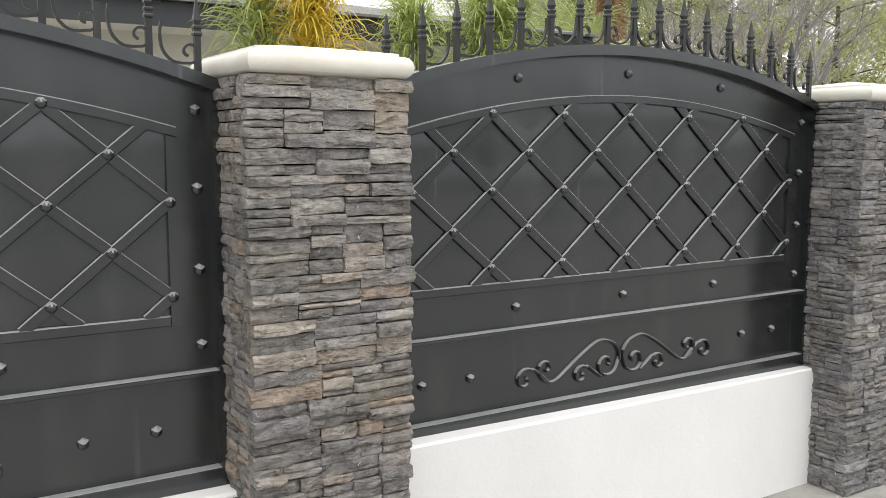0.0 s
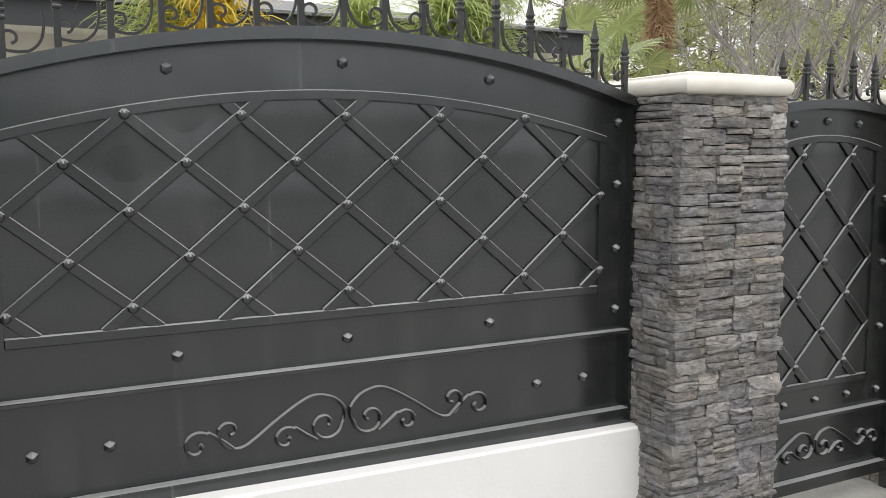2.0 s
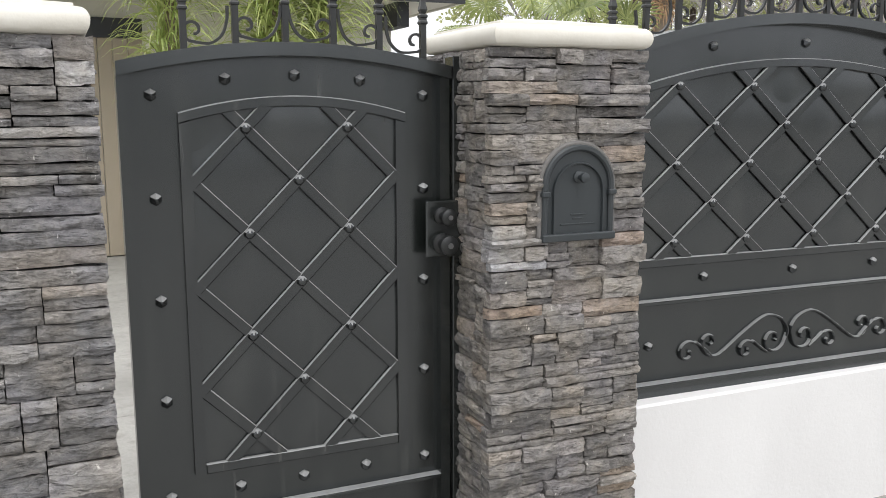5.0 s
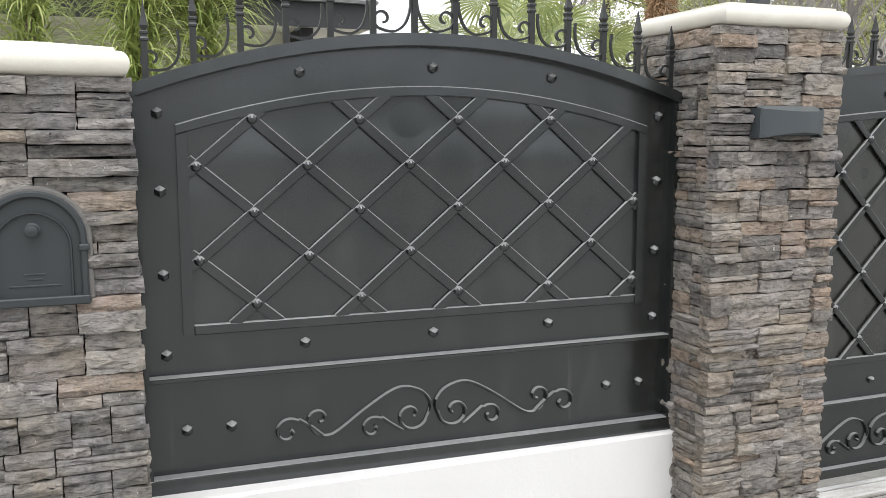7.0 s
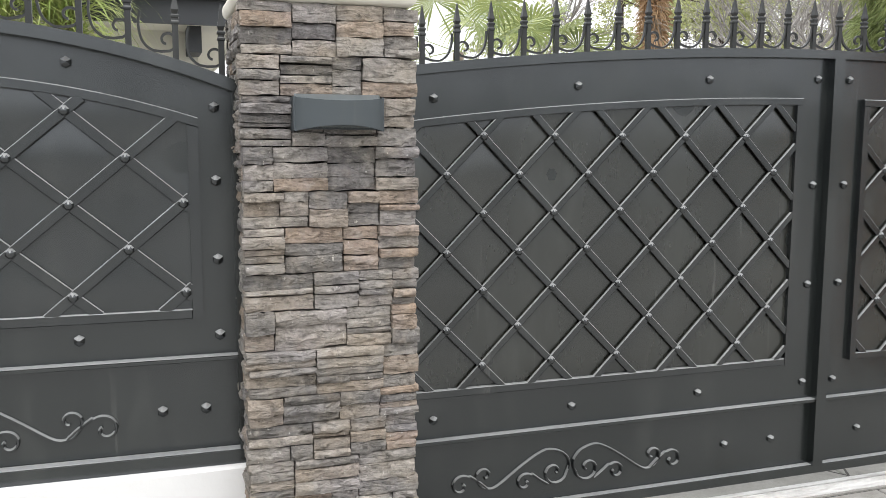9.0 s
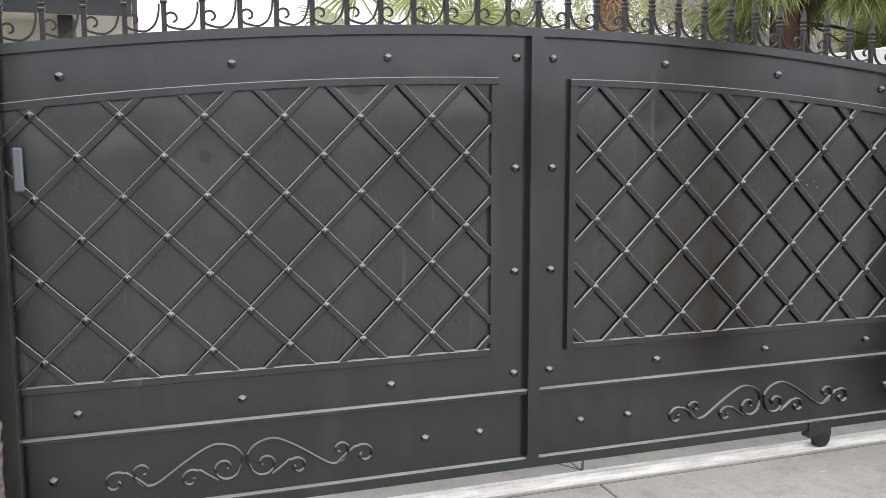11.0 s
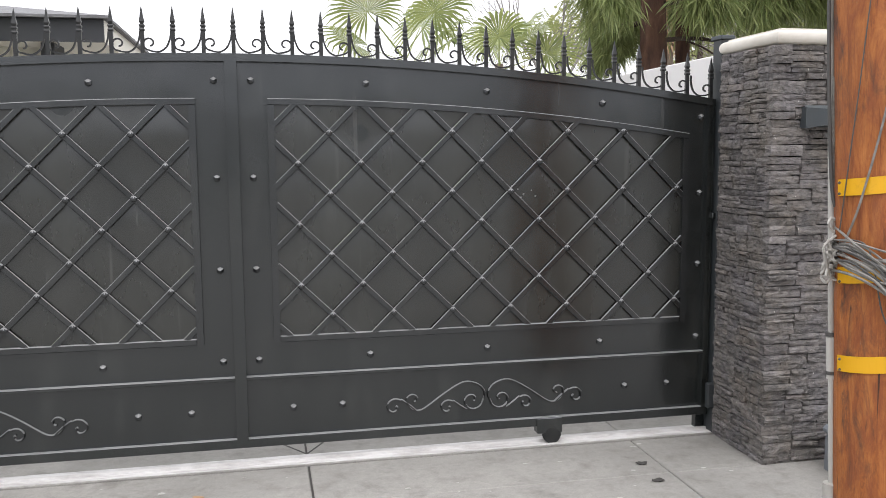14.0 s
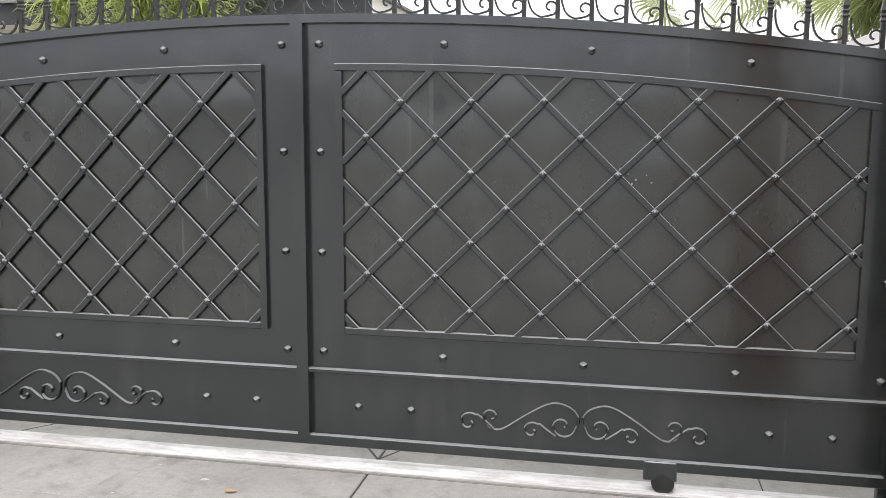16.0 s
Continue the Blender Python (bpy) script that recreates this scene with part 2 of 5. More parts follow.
M_CABLE = mat("grey_cable_sheath", (0.20, 0.19, 0.17), 0.6)
colour(M_CABLE, ramp(M_CABLE, noise_tex(M_CABLE, 30, 4), [(0.35, (0.12, 0.11, 0.10)), (0.7, (0.27, 0.26, 0.235))]))
M_CABLE_DK = mat("dark_cable_sheath", (0.07, 0.068, 0.064), 0.55)
M_PVC = mat("pale_grey_pvc", (0.42, 0.41, 0.38), 0.5)
colour(M_PVC, blend(M_PVC, ramp(M_PVC, noise_tex(M_PVC, 14, 5, (1, 1, 0.3)), [(0.45, grey3(0)), (0.75, grey3(1))]), (0.44, 0.43, 0.40), (0.26, 0.24, 0.21)))
M_UTIL = mat("blue_grey_utility_plastic", (0.16, 0.175, 0.19), 0.55)
M_LENS = mat("smoked_lens", (0.10, 0.115, 0.12), 0.3)
M_BRONZE = mat("dull_chrome", (0.25, 0.25, 0.25), 0.3, 0.9)

M_WALL = mat("beige_house_stucco", (0.50, 0.47, 0.40), 0.85)
colour(M_WALL, blend(M_WALL, noise_tex(M_WALL, 2, 4), (0.70, 0.68, 0.61), (0.63, 0.61, 0.55)))
M_FASCIA = mat("charcoal_fascia_paint", (0.028, 0.03, 0.034), 0.6)
M_SHINGLE = mat("grey_shingle", (0.16, 0.16, 0.165), 0.9)
colour(M_SHINGLE, ramp(M_SHINGLE, noise_tex(M_SHINGLE, 9, 5, (1, 3, 3)), [(0.3, (0.10, 0.10, 0.105)), (0.7, (0.21, 0.21, 0.215))]))
M_TAN = mat("tan_gate_boards", (0.34, 0.29, 0.22), 0.8)


def leaf_mat(name, a, b, rough=0.55, trans=0.4):
    m = mat(name, a, rough)
    n, l, p = nodes_of(m)
    g = n.new("ShaderNodeNewGeometry")
    colour(m, blend(m, g.outputs["Random Per Island"], a, b))
    t = n.new("ShaderNodeBsdfTranslucent")
    t.inputs["Color"].default_value = (*[min(1, (x + y) * 0.7) for x, y in zip(a, b)], 1)
    x = n.new("ShaderNodeMixShader")
    x.inputs[0].default_value = trans
    l.new(p.outputs[0], x.inputs[1])
    l.new(t.outputs[0], x.inputs[2])
    l.new(x.outputs[0], n["Material Output"].inputs["Surface"])
    return m


M_REED = leaf_mat("green_strap_leaf", (0.20, 0.28, 0.07), (0.47, 0.49, 0.20))
M_REED_Y = leaf_mat("golden_strap_leaf", (0.40, 0.35, 0.04), (0.68, 0.48, 0.07))
M_FAN = leaf_mat("fan_palm_leaf", (0.085, 0.125, 0.04), (0.33, 0.36, 0.13), 0.5, 0.28)
M_DEAD = leaf_mat("dead_palm_leaf", (0.27, 0.16, 0.08), (0.44, 0.29, 0.17), 0.8, 0.1)
M_NEEDLE = leaf_mat("pine_needle", (0.10, 0.145, 0.045), (0.32, 0.35, 0.14))
M_FOLIAGE = leaf_mat("olive_leaf", (0.20, 0.225, 0.085), (0.42, 0.43, 0.20))
M_HEDGE = leaf_mat("dark_hedge_leaf", (0.025, 0.045, 0.015), (0.06, 0.085, 0.03))
M_BARK = mat("red_brown_bark", (0.13, 0.07, 0.045), 0.9)
bk = noise_tex(M_BARK, 12, 6, (1, 1, 0.25), 0.65)
colour(M_BARK, ramp(M_BARK, bk, [(0.3, (0.05, 0.027, 0.02)), (0.55, (0.13, 0.066, 0.043)), (0.75, (0.22, 0.13, 0.09))]))
bump(M_BARK, bk, 0.9, 0.03)
M_LIMB = mat("dark_brown_limb", (0.055, 0.038, 0.028), 0.9)
colour(M_LIMB, ramp(M_LIMB, noise_tex(M_LIMB, 14, 5), [(0.3, (0.03, 0.02, 0.015)), (0.7, (0.085, 0.06, 0.045))]))
M_TWIG = mat("bare_grey_twig", (0.25, 0.232, 0.217), 0.9)
M_PALMBARK = mat("grey_palm_trunk", (0.20, 0.16, 0.12), 0.9)
bump(M_PALMBARK, noise_tex(M_PALMBARK, 8, 5, (1, 1, 4)), 0.8, 0.03)

# ---- mesh tools ----


class Geo:
    """A plain mesh under construction."""

    def __init__(self):
        self.v, self.f = [], []

    def add(self, verts, faces):
        k = len(self.v)
        self.v.extend([tuple(p) for p in verts])
        self.f.extend([tuple(i + k for i in q) for q in faces])
        return self

    def box(self, lo, hi, c=0.0):
        """An axis-aligned box; c chamfers every edge a little."""
        if c <= 0:
            (x0, y0, z0), (x1, y1, z1) = lo, hi
            return self.add([(x0, y0, z0), (x1, y0, z0), (x1, y1, z0), (x0, y1, z0), (x0, y0, z1), (x1, y0, z1), (x1, y1, z1), (x0, y1, z1)],
                            [(0, 3, 2, 1), (4, 5, 6, 7), (0, 1, 5, 4), (1, 2, 6, 5), (2, 3, 7, 6), (3, 0, 4, 7)])
        bm = bmesh.new()
        bmesh.ops.create_cube(bm, size=1)
        for p in bm.verts:
            p.co = Vector([lo[i] + (p.co[i] + 0.5) * (hi[i] - lo[i]) for i in range(3)])
        bmesh.ops.bevel(bm, geom=bm.edges[:], offset=c, segments=1, affect="EDGES")
        return self.take(bm)

    def take(self, bm, m=None):
        bm.verts.index_update()
        self.add([(m @ p.co if m else p.co) for p in bm.verts], [[p.index for p in q.verts] for q in bm.faces])
        bm.free()
        return self

    def sweep(self, pts, section, up=(0, 1, 0), scale=None, closed_ends=True):
        """A section of (side, up) pairs carried along pts."""
        pts = [Vector(p) for p in pts]
        up, n, k = Vector(up), len(section), len(self.v)
        for i, p in enumerate(pts):
            d = (pts[min(i + 1, len(pts) - 1)] - pts[max(i - 1, 0)]).normalized()
            s = d.cross(up)
            if s.length < 1e-5:
                s = d.cross(Vector((1, 0.01, 0)))
            s.normalize()
            u = s.cross(d)
            w = scale[i] if scale else 1.0
            self.v.extend([tuple(p + s * a * w + u * b * w) for a, b in section])
        for i in range(len(pts) - 1):
            for j in range(n):
                a, b = k + i * n + j, k + i * n + (j + 1) % n
                self.f.append((a, b, b + n, a + n))
        if closed_ends:
            self.f.append(tuple(k + j for j in reversed(range(n))))
            self.f.append(tuple(k + (len(pts) - 1) * n + j for j in range(n)))
        return self

    def tube(self, pts, r, sides=8, scale=None):
        return self.sweep(pts, [(r * math.cos(2 * math.pi * j / sides), r * math.sin(2 * math.pi * j / sides)) for j in range(sides)], (0.13, 0.2, 0.97), scale)

    def lathe(self, prof, sides=12, axis="z", at=(0, 0, 0)):
        """Rings of (radius, height) about an axis."""
        k, n = len(self.v), sides
        for r, h in prof:
            for j in range(n):
                a = 2 * math.pi * (j + 0.5) / n
                p = (r * math.cos(a), r * math.sin(a), h) if axis == "z" else (r * math.cos(a), h, r * math.sin(a))
                self.v.append((p[0] + at[0], p[1] + at[1], p[2] + at[2]))
        for i in range(len(prof) - 1):
            for j in range(n):
                a, b = k + i * n + j, k + i * n + (j + 1) % n
                self.f.append((a, b, b + n, a + n))
        self.f.append(tuple(k + j for j in reversed(range(n))))
        self.f.append(tuple(k + (len(prof) - 1) * n + j for j in range(n)))
        return self

    def mesh(self, name, material, smooth=False, dust_or_lit=None):
        """An optional second material paints the faces that look upwards pale, as though lit."""
        d = bpy.data.meshes.new(name)
        d.from_pydata(self.v, [], self.f)
        bm = bmesh.new()
        bm.from_mesh(d)
        if len(bm.faces) < 60000:
            bmesh.ops.recalc_face_normals(bm, faces=bm.faces[:])
        bm.to_mesh(d)
        bm.free()
        d.materials.append(material)
        if dust_or_lit:
            d.materials.append(dust_or_lit)
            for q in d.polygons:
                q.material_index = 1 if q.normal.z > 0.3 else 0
        if smooth:
            d.polygons.foreach_set("use_smooth", [True] * len(d.polygons))
            d.set_sharp_from_angle(angle=radians(28 if name == "stone" else 40))
        return d


def part(name, geo, material, parent, label="", smooth=False, at=None, dust_or_lit=None):
    """Links a Geo or shared mesh as one mesh object under a thing or a part."""
    data = geo.mesh(name, material, smooth, dust_or_lit) if isinstance(geo, Geo) else geo
    ob = new(name, data)
    ob.parent = parent
    if at is not None:
        ob.location = at
    return tagged(ob, label)


def thing(name, at, label, category, group="", kind=""):
    ob = new(name)
    ob.location = at
    ob.empty_display_size = 0.1
    return tagged(ob, label, category, group, kind)


def solid(name, geo, material, label, category="", group="", kind="", at=(0, 0, 0), smooth=False):
    ob = new(name, geo.mesh(name, material, smooth))
    ob.location = at
    return tagged(ob, label, category, group, kind)


def smooth_path(pts, steps=5):
    """Catmull-Rom through points."""
    p = [Vector(q) for q in pts]
    p = [p[0] * 2 - p[1]] + p + [p[-1] * 2 - p[-2]]
    out = []
    for i in range(1, len(p) - 2):
        a, b, c, d = p[i - 1:i + 3]
        for s in range(steps):
            t = s / steps
            out.append(0.5 * (2 * b + (c - a) * t + (2 * a - 5 * b + 4 * c - d) * t * t + (3 * b - a - 3 * c + d) * t ** 3))
    out.append(p[-2])
    return out


def spiral(cx, cz, r0, r1, a0, a1, n=18):
    """Points in the x-z plane from radius r0 at a0 to r1 at a1 (degrees)."""
    out = []
    for i in range(n + 1):
        t = i / n
        r, a = r0 + (r1 - r0) * t, radians(a0 + (a1 - a0) * t)
        out.append((cx + r * math.cos(a), 0, cz + r * math.sin(a)))
    return out

# ---- ground and driveway ----
GROUND = solid("ground", Geo().add([(-900, -900, -0.012), (900, -900, -0.012), (900, 900, -0.012), (-900, 900, -0.012)], [(0, 1, 2, 3)]), M_CONC,
               "grey weathered concrete ground reaching far off", "ground", kind="structure")
PAVE = new("pavement")
tagged(PAVE, "grey stained concrete driveway slabs with dark joints", "pavement", kind="structure")
part("joint_bed", Geo().box((-4.0, -4.0, -0.011), (14.5, 9.0, -0.006)), M_JOINT, PAVE, "dirt-filled joints")
XS = [-4.0, -0.6, 1.6, 3.75, 5.9, 7.75, 9.985, 11.61, 13.2, 14.5]
YS = [-4.0, -1.9, 0.15, 2.19, 2.645, 2.80, 4.6, 6.6, 9.0]
for xa, xb in zip(XS, XS[1:]):
    for ya, yb in zip(YS, YS[1:]):
        if ya == 2.645:
            continue
        part("slab", Geo().box((xa + (0.0025 if xa == 11.61 else 0.005), ya + 0.003, -0.05), (xb - (0.0025 if xb == 11.61 else 0.005), yb - 0.003, 0.0), 0.004), M_CONC, PAVE)
for (xa, ya), (xb, yb) in (((9.985, 2.81), (9.70, 3.25)), ((9.985, 2.81), (10.35, 3.45)), ((8.2, 2.81), (8.75, 3.5))):
    d = Vector((yb - ya, xa - xb, 0)).normalized() * 0.006
    part("crack", Geo().add([(xa - d.x, ya - d.y, 0.0008), (xa + d.x, ya + d.y, 0.0008), (xb + d.x, yb + d.y, 0.0008), (xb - d.x, yb - d.y, 0.0008)], [(0, 1, 2, 3)]), M_JOINT, PAVE)
TRACK = thing("gate_track", (0, 0, 0), "pale worn sliding gate track set in concrete", "gate track", kind="structure")
part("track_bed", Geo().box((5.0, 2.655, -0.05), (12.4, 2.797, 0.002), 0.001), M_CONC, TRACK)
for ya, yb, h in ((2.668, 2.700, 0.006), (2.706, 2.752, 0.004), (2.760, 2.792, 0.007)):
    part("track_strip", Geo().box((5.0, ya, -0.02), (12.38, yb, h), 0.0015), M_TRACK, TRACK, "pale scuffed metal strip")
part("rail", Geo().sweep([(5.0, 2.728, 0.004), (12.38, 2.728, 0.004)], [(-0.010, 0), (-0.005, 0.012), (0.005, 0.012), (0.010, 0)], (0, 0, 1)), M_TRACK, TRACK)

# low white walls under the fence panels
for n, (xa, xb) in enumerate(((-1.42, 0.80), (1.24, 3.47), (5.43, 7.22))):
    za, zb = (0.548, 0.547) if n == 2 else (0.563, 0.537)
    body = Geo().box((xa, 2.365, -0.03), (xb, 2.56, 1.0), 0.008)
    body.v = [(x, y, z if z < 0.5 else z - 1.0 + za + (zb - za) * (x - xa) / (xb - xa)) for x, y, z in body.v]
    solid("wall_%d" % (n + 1), body, M_STUCCO, "low white painted stucco wall under the fence", "wall", kind="structure")

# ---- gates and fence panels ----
# upper facets of bosses and bolts painted pale to look lit
BOSS = Geo().lathe([(0.0155, 0.0), (0.0155, -0.004), (0.011, -0.009), (0.003, -0.012)], 8, "y").mesh("boss", M_BAR, False, M_LIT_SCUFF)
BOLT = Geo().lathe([(0.017, 0.0), (0.017, -0.008), (0.0145, -0.011), (0.003, -0.019)], 6, "y").mesh("bolt", M_BAR, False, M_LIT_SCUFF)
SQ = 0.0085
PICKET = Geo().box((-SQ, -SQ, -0.03), (SQ, SQ, 0.125)).mesh("picket", M_IRON)
COLLAR = Geo().lathe([(0.013, 0.098), (0.0165, 0.101), (0.0165, 0.106), (0.013, 0.110), (0.013, 0.116), (0.0165, 0.119), (0.0165, 0.124), (0.012, 0.128)], 4).mesh("collar", M_IRON)
SPEAR = Geo().lathe([(0.008, 0.126), (0.0155, 0.140), (0.0105, 0.158), (0.004, 0.194), (0.0006, 0.206)], 4).mesh("spearhead", M_IRON)


def flat(w, d):
    """A flat bar's section with eased front corners: side, and depth towards the viewer."""
    h, e = w / 2, min(0.0028, d * 0.55)
    return [(-h, 0), (-h, -(d - e)), (-(h - e), -d), (h - e, -d), (h, -(d - e)), (h, 0)]


def raised(w, d, back=0.0):
    """A flat bar held off its sheet by a narrower spine, so that a gap runs along both edges."""
    h, e, k = w / 2, 0.0025, 0.0068
    return [(-h * 0.45, back), (-h * 0.45, -k), (-h, -k), (-h, -(d - e)), (-(h - e), -d), (h - e, -d), (h, -(d - e)), (h, -k), (h * 0.45, -k), (h * 0.45, back)]


def bay_scroll(w, flip):
    """One C-scroll between two pickets, w apart; its eye lies at x = w unless flipped."""
    cx = w - 0.031
    pts = [(0.006, 0, 0.096), (0.012, 0, 0.062), (0.030, 0, 0.025), (0.060, 0, 0.006), (0.088, 0, 0.008), (w - 0.016, 0, 0.026)]
    path = smooth_path(pts[:-1], 4) + [Vector(p) for p in spiral(cx, 0.043, 0.030, 0.010, -62, 270, 20)]
    if flip:
        path = [Vector((w - p.x, p.y, p.z)) for p in path]
    return Geo().sweep(path, [(-0.0035, -0.005), (0.0035, -0.005), (0.0035, 0.005), (-0.0035, 0.005)]).mesh("scroll", M_IRON, True)


def ornament():
    """The strokes of the wrought scrollwork, half of it; x from the middle outwards to the left, 1 m across in all."""
    main = [Vector(p) for p in spiral(-0.362, -0.008, 0.010, 0.032, -90, 180, 14)]
    main += smooth_path([(-0.390, 0, -0.030), (-0.368, 0, -0.056), (-0.335, 0, -0.064), (-0.300, 0, -0.050), (-0.215, 0, 0.010), (-0.140, 0, 0.055), (-0.092, 0, 0.066),
                         (-0.036, 0, 0.046), (-0.008, 0, 0.002), (-0.022, 0, -0.046)], 4)
    main += [Vector(p) for p in spiral(-0.072, -0.028, 0.054, 0.010, -20, -400, 26)]
    hook = smooth_path([(-0.352, 0, -0.060), (-0.385, 0, -0.030), (-0.420, 0, -0.004)], 4) + [Vector(p) for p in spiral(-0.455, -0.040, 0.044, 0.010, 50, 400, 22)]
    small = smooth_path([(-0.100, 0, -0.074), (-0.135, 0, -0.050), (-0.165, 0, -0.026)], 4) + [Vector(p) for p in spiral(-0.196, -0.058, 0.038, 0.009, 50, 400, 20)]
    return [main, hook, small]


ORNAMENT = ornament()


def parabola(cx, zc, k):
    return lambda x: zc - k * (x - cx) ** 2


def arch_strip(lo, hi, xa, xb, y0, y1, n=28, ease=0.0):
    """A plate between two curves lo(x) and hi(x), from y0 (front) to y1; ease cuts the upper and lower front edges."""
    g, v = Geo(), []
    e = ease
    for i in range(n + 1):
        x = xa + (xb - xa) * i / n
        if e:
            v += [(x, y0 + e, lo(x)), (x, y0, lo(x) + e), (x, y0, hi(x) - e), (x, y0 + e, hi(x)), (x, y1, hi(x)), (x, y1, lo(x))]
        else:
            v += [(x, y0, lo(x)), (x, y0, hi(x)), (x, y1, hi(x)), (x, y1, lo(x))]
    k = 6 if e else 4
    f = []
    for i in range(n):
        for j in range(k):
            a, b = k * i + j, k * i + (j + 1) % k
            f.append((a, b, b + k, a + k))
    f += [tuple(range(k)), tuple(k * n + j for j in reversed(range(k)))]
    return g.add(v, f)


def quilted(xa, xb, zb, top, bx, bz, px, pz, y):
    """The thin sheet behind a lattice: it swells or sinks a little, unevenly, in each diamond."""
    r = random.Random(int(xa * 1000))
    swell = collections.defaultdict(lambda: r.choice((1.0, 1.0, 1.0, 1.0, -0.5)) * r.uniform(0.0022, 0.0062))
    nx, nz = max(24, int((xb - xa) / 0.022)), max(20, int((top((xa + xb) / 2) - zb) / 0.022))
    v, f = [], []
    for j in range(nz + 1):
        for i in range(nx + 1):
            x = xa + (xb - xa) * i / nx
            z = zb + (top(x) - zb) * j / nz
            a, b = (x - bx) / px + (z - bz) / pz, (x - bx) / px - (z - bz) / pz
            h = abs(math.sin(math.pi * a) * math.sin(math.pi * b)) ** 0.6
            v.append((x, y - h * swell[math.floor(a), math.floor(b)], z))
    w = nx + 1
    f = [(j * w + i, j * w + i + 1, (j + 1) * w + i + 1, (j + 1) * w + i) for j in range(nz) for i in range(nx)]
    rim = list(range(w)) + [w * j + nx for j in range(1, nz + 1)] + [w * nz + i for i in range(nx - 1, -1, -1)] + [w * j for j in range(nz - 1, 0, -1)]
    k = len(v)
    v += [(v[q][0], y + 0.0022, v[q][2]) for q in rim]
    f += [(rim[q], k + q, k + (q + 1) % len(rim), rim[(q + 1) % len(rim)]) for q in range(len(rim))]
    return Geo().add(v, f)


def lattice(owner, xa, xb, zb, top, bx, bz, px, pz, ys, wide=0.032, edge=0.018, back=0.0, sheet=M_FENCE):
    """A framed lattice of flat bars with a boss on each crossing. xa..xb, zb: the frame's outer edges; top(x): its outer upper edge;
    one boss at (bx, bz); px, pz: whole pitches; ys + back: the sheet's front, with the bars that far before it."""
    W = 0.030
    yb = ys - 0.010
    # frame and bar edges that look up are painted pale, standing in for light
    part("frame_top", arch_strip(lambda x: top(x) - W, top, xa, xb, ys - 0.0165, ys + back, 28, 0.003), M_BAR, owner, dust_or_lit=M_LIT_SCUFF)
    part("frame_bottom", Geo().box((xa + W, ys - 0.0165, zb), (xb - W, ys + back, zb + W), 0.0028), M_BAR, owner, dust_or_lit=M_LIT_SCUFF)
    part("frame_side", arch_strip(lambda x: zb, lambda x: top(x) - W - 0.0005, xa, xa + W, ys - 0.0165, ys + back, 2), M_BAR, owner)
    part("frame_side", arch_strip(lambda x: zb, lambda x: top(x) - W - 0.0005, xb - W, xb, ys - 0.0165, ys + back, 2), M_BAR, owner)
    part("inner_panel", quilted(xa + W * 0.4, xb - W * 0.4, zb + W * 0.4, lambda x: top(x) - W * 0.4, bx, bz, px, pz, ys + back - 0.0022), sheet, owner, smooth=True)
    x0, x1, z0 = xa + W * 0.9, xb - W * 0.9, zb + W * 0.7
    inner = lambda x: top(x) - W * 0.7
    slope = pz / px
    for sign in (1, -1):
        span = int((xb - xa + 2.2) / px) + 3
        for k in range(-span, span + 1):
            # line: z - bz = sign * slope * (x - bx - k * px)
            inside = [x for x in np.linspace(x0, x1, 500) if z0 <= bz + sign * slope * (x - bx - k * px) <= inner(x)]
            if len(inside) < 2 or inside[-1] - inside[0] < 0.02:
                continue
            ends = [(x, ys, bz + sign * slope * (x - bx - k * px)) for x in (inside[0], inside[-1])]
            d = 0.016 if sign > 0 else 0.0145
            part("lattice_bar", Geo().sweep(ends, raised(wide, d, back), (0, 1, 0)), M_BAR, owner, dust_or_lit=M_LIT_SCUFF)
    for i in range(-30, 31):
        for j in range(-14, 15):
            if (i + j) % 2:
                continue
            x, z = bx + i * px / 2, bz + j * pz / 2
            if xa + edge < x < xb - edge and zb + 0.03 < z < top(x) - 0.022:
                part("boss", BOSS, None, owner, at=(x, ys - 0.0157, z))


def bolts(owner, places, y):
    for x, z in places:
        part("bolt", BOLT, None, owner, at=(x, y, z))


def crest(owner, xa, xb, mid, n, top, y):
    """Pickets with spearheads along the arched rail, and a scroll in each bay, mirrored about mid."""
    w = (xb - xa) / (n - 1)
    shapes = {f: bay_scroll(w, f) for f in (False, True)}
    for i in range(n):
        x = xa + i * w
        p = part("picket", PICKET, None, owner, at=(x, y, top(x)))
        part("collar", COLLAR, None, p)
        part("spearhead", SPEAR, None, p)
        if i < n - 1:
            flip = x + w / 2 < mid
            s = part("scroll", shapes[flip], None, owner, at=(x, y, min(top(x), top(x + w)) + 0.004 + abs(top(x) - top(x + w)) * 0.25))
            s.rotation_euler = (0, -math.atan2(top(x + w) - top(x), w), 0)
            s.location.z = top(x) + 0.002


def scrollwork(owner, cx, cz, y, size=1.0, outer=True, dx=0.010):
    for mirror in (1, -1):
        for k, stroke in enumerate(ORNAMENT):
            if k == 1 and not outer:
                continue
            pts = [(cx + mirror * p.x * 1.02 * size, y, cz + p.z * size) for p in stroke]
            # upper sides of the strokes get the lit colour as well
            part("scrollwork", Geo().sweep(pts, [(-dx / 2, 0.0), (-dx / 2, -0.008), (-dx / 4, -0.014), (dx / 4, -0.014), (dx / 2, -0.008), (dx / 2, 0.0)], (0, 1, 0)), M_BAR, owner, dust_or_lit=M_LIT_SCUFF)


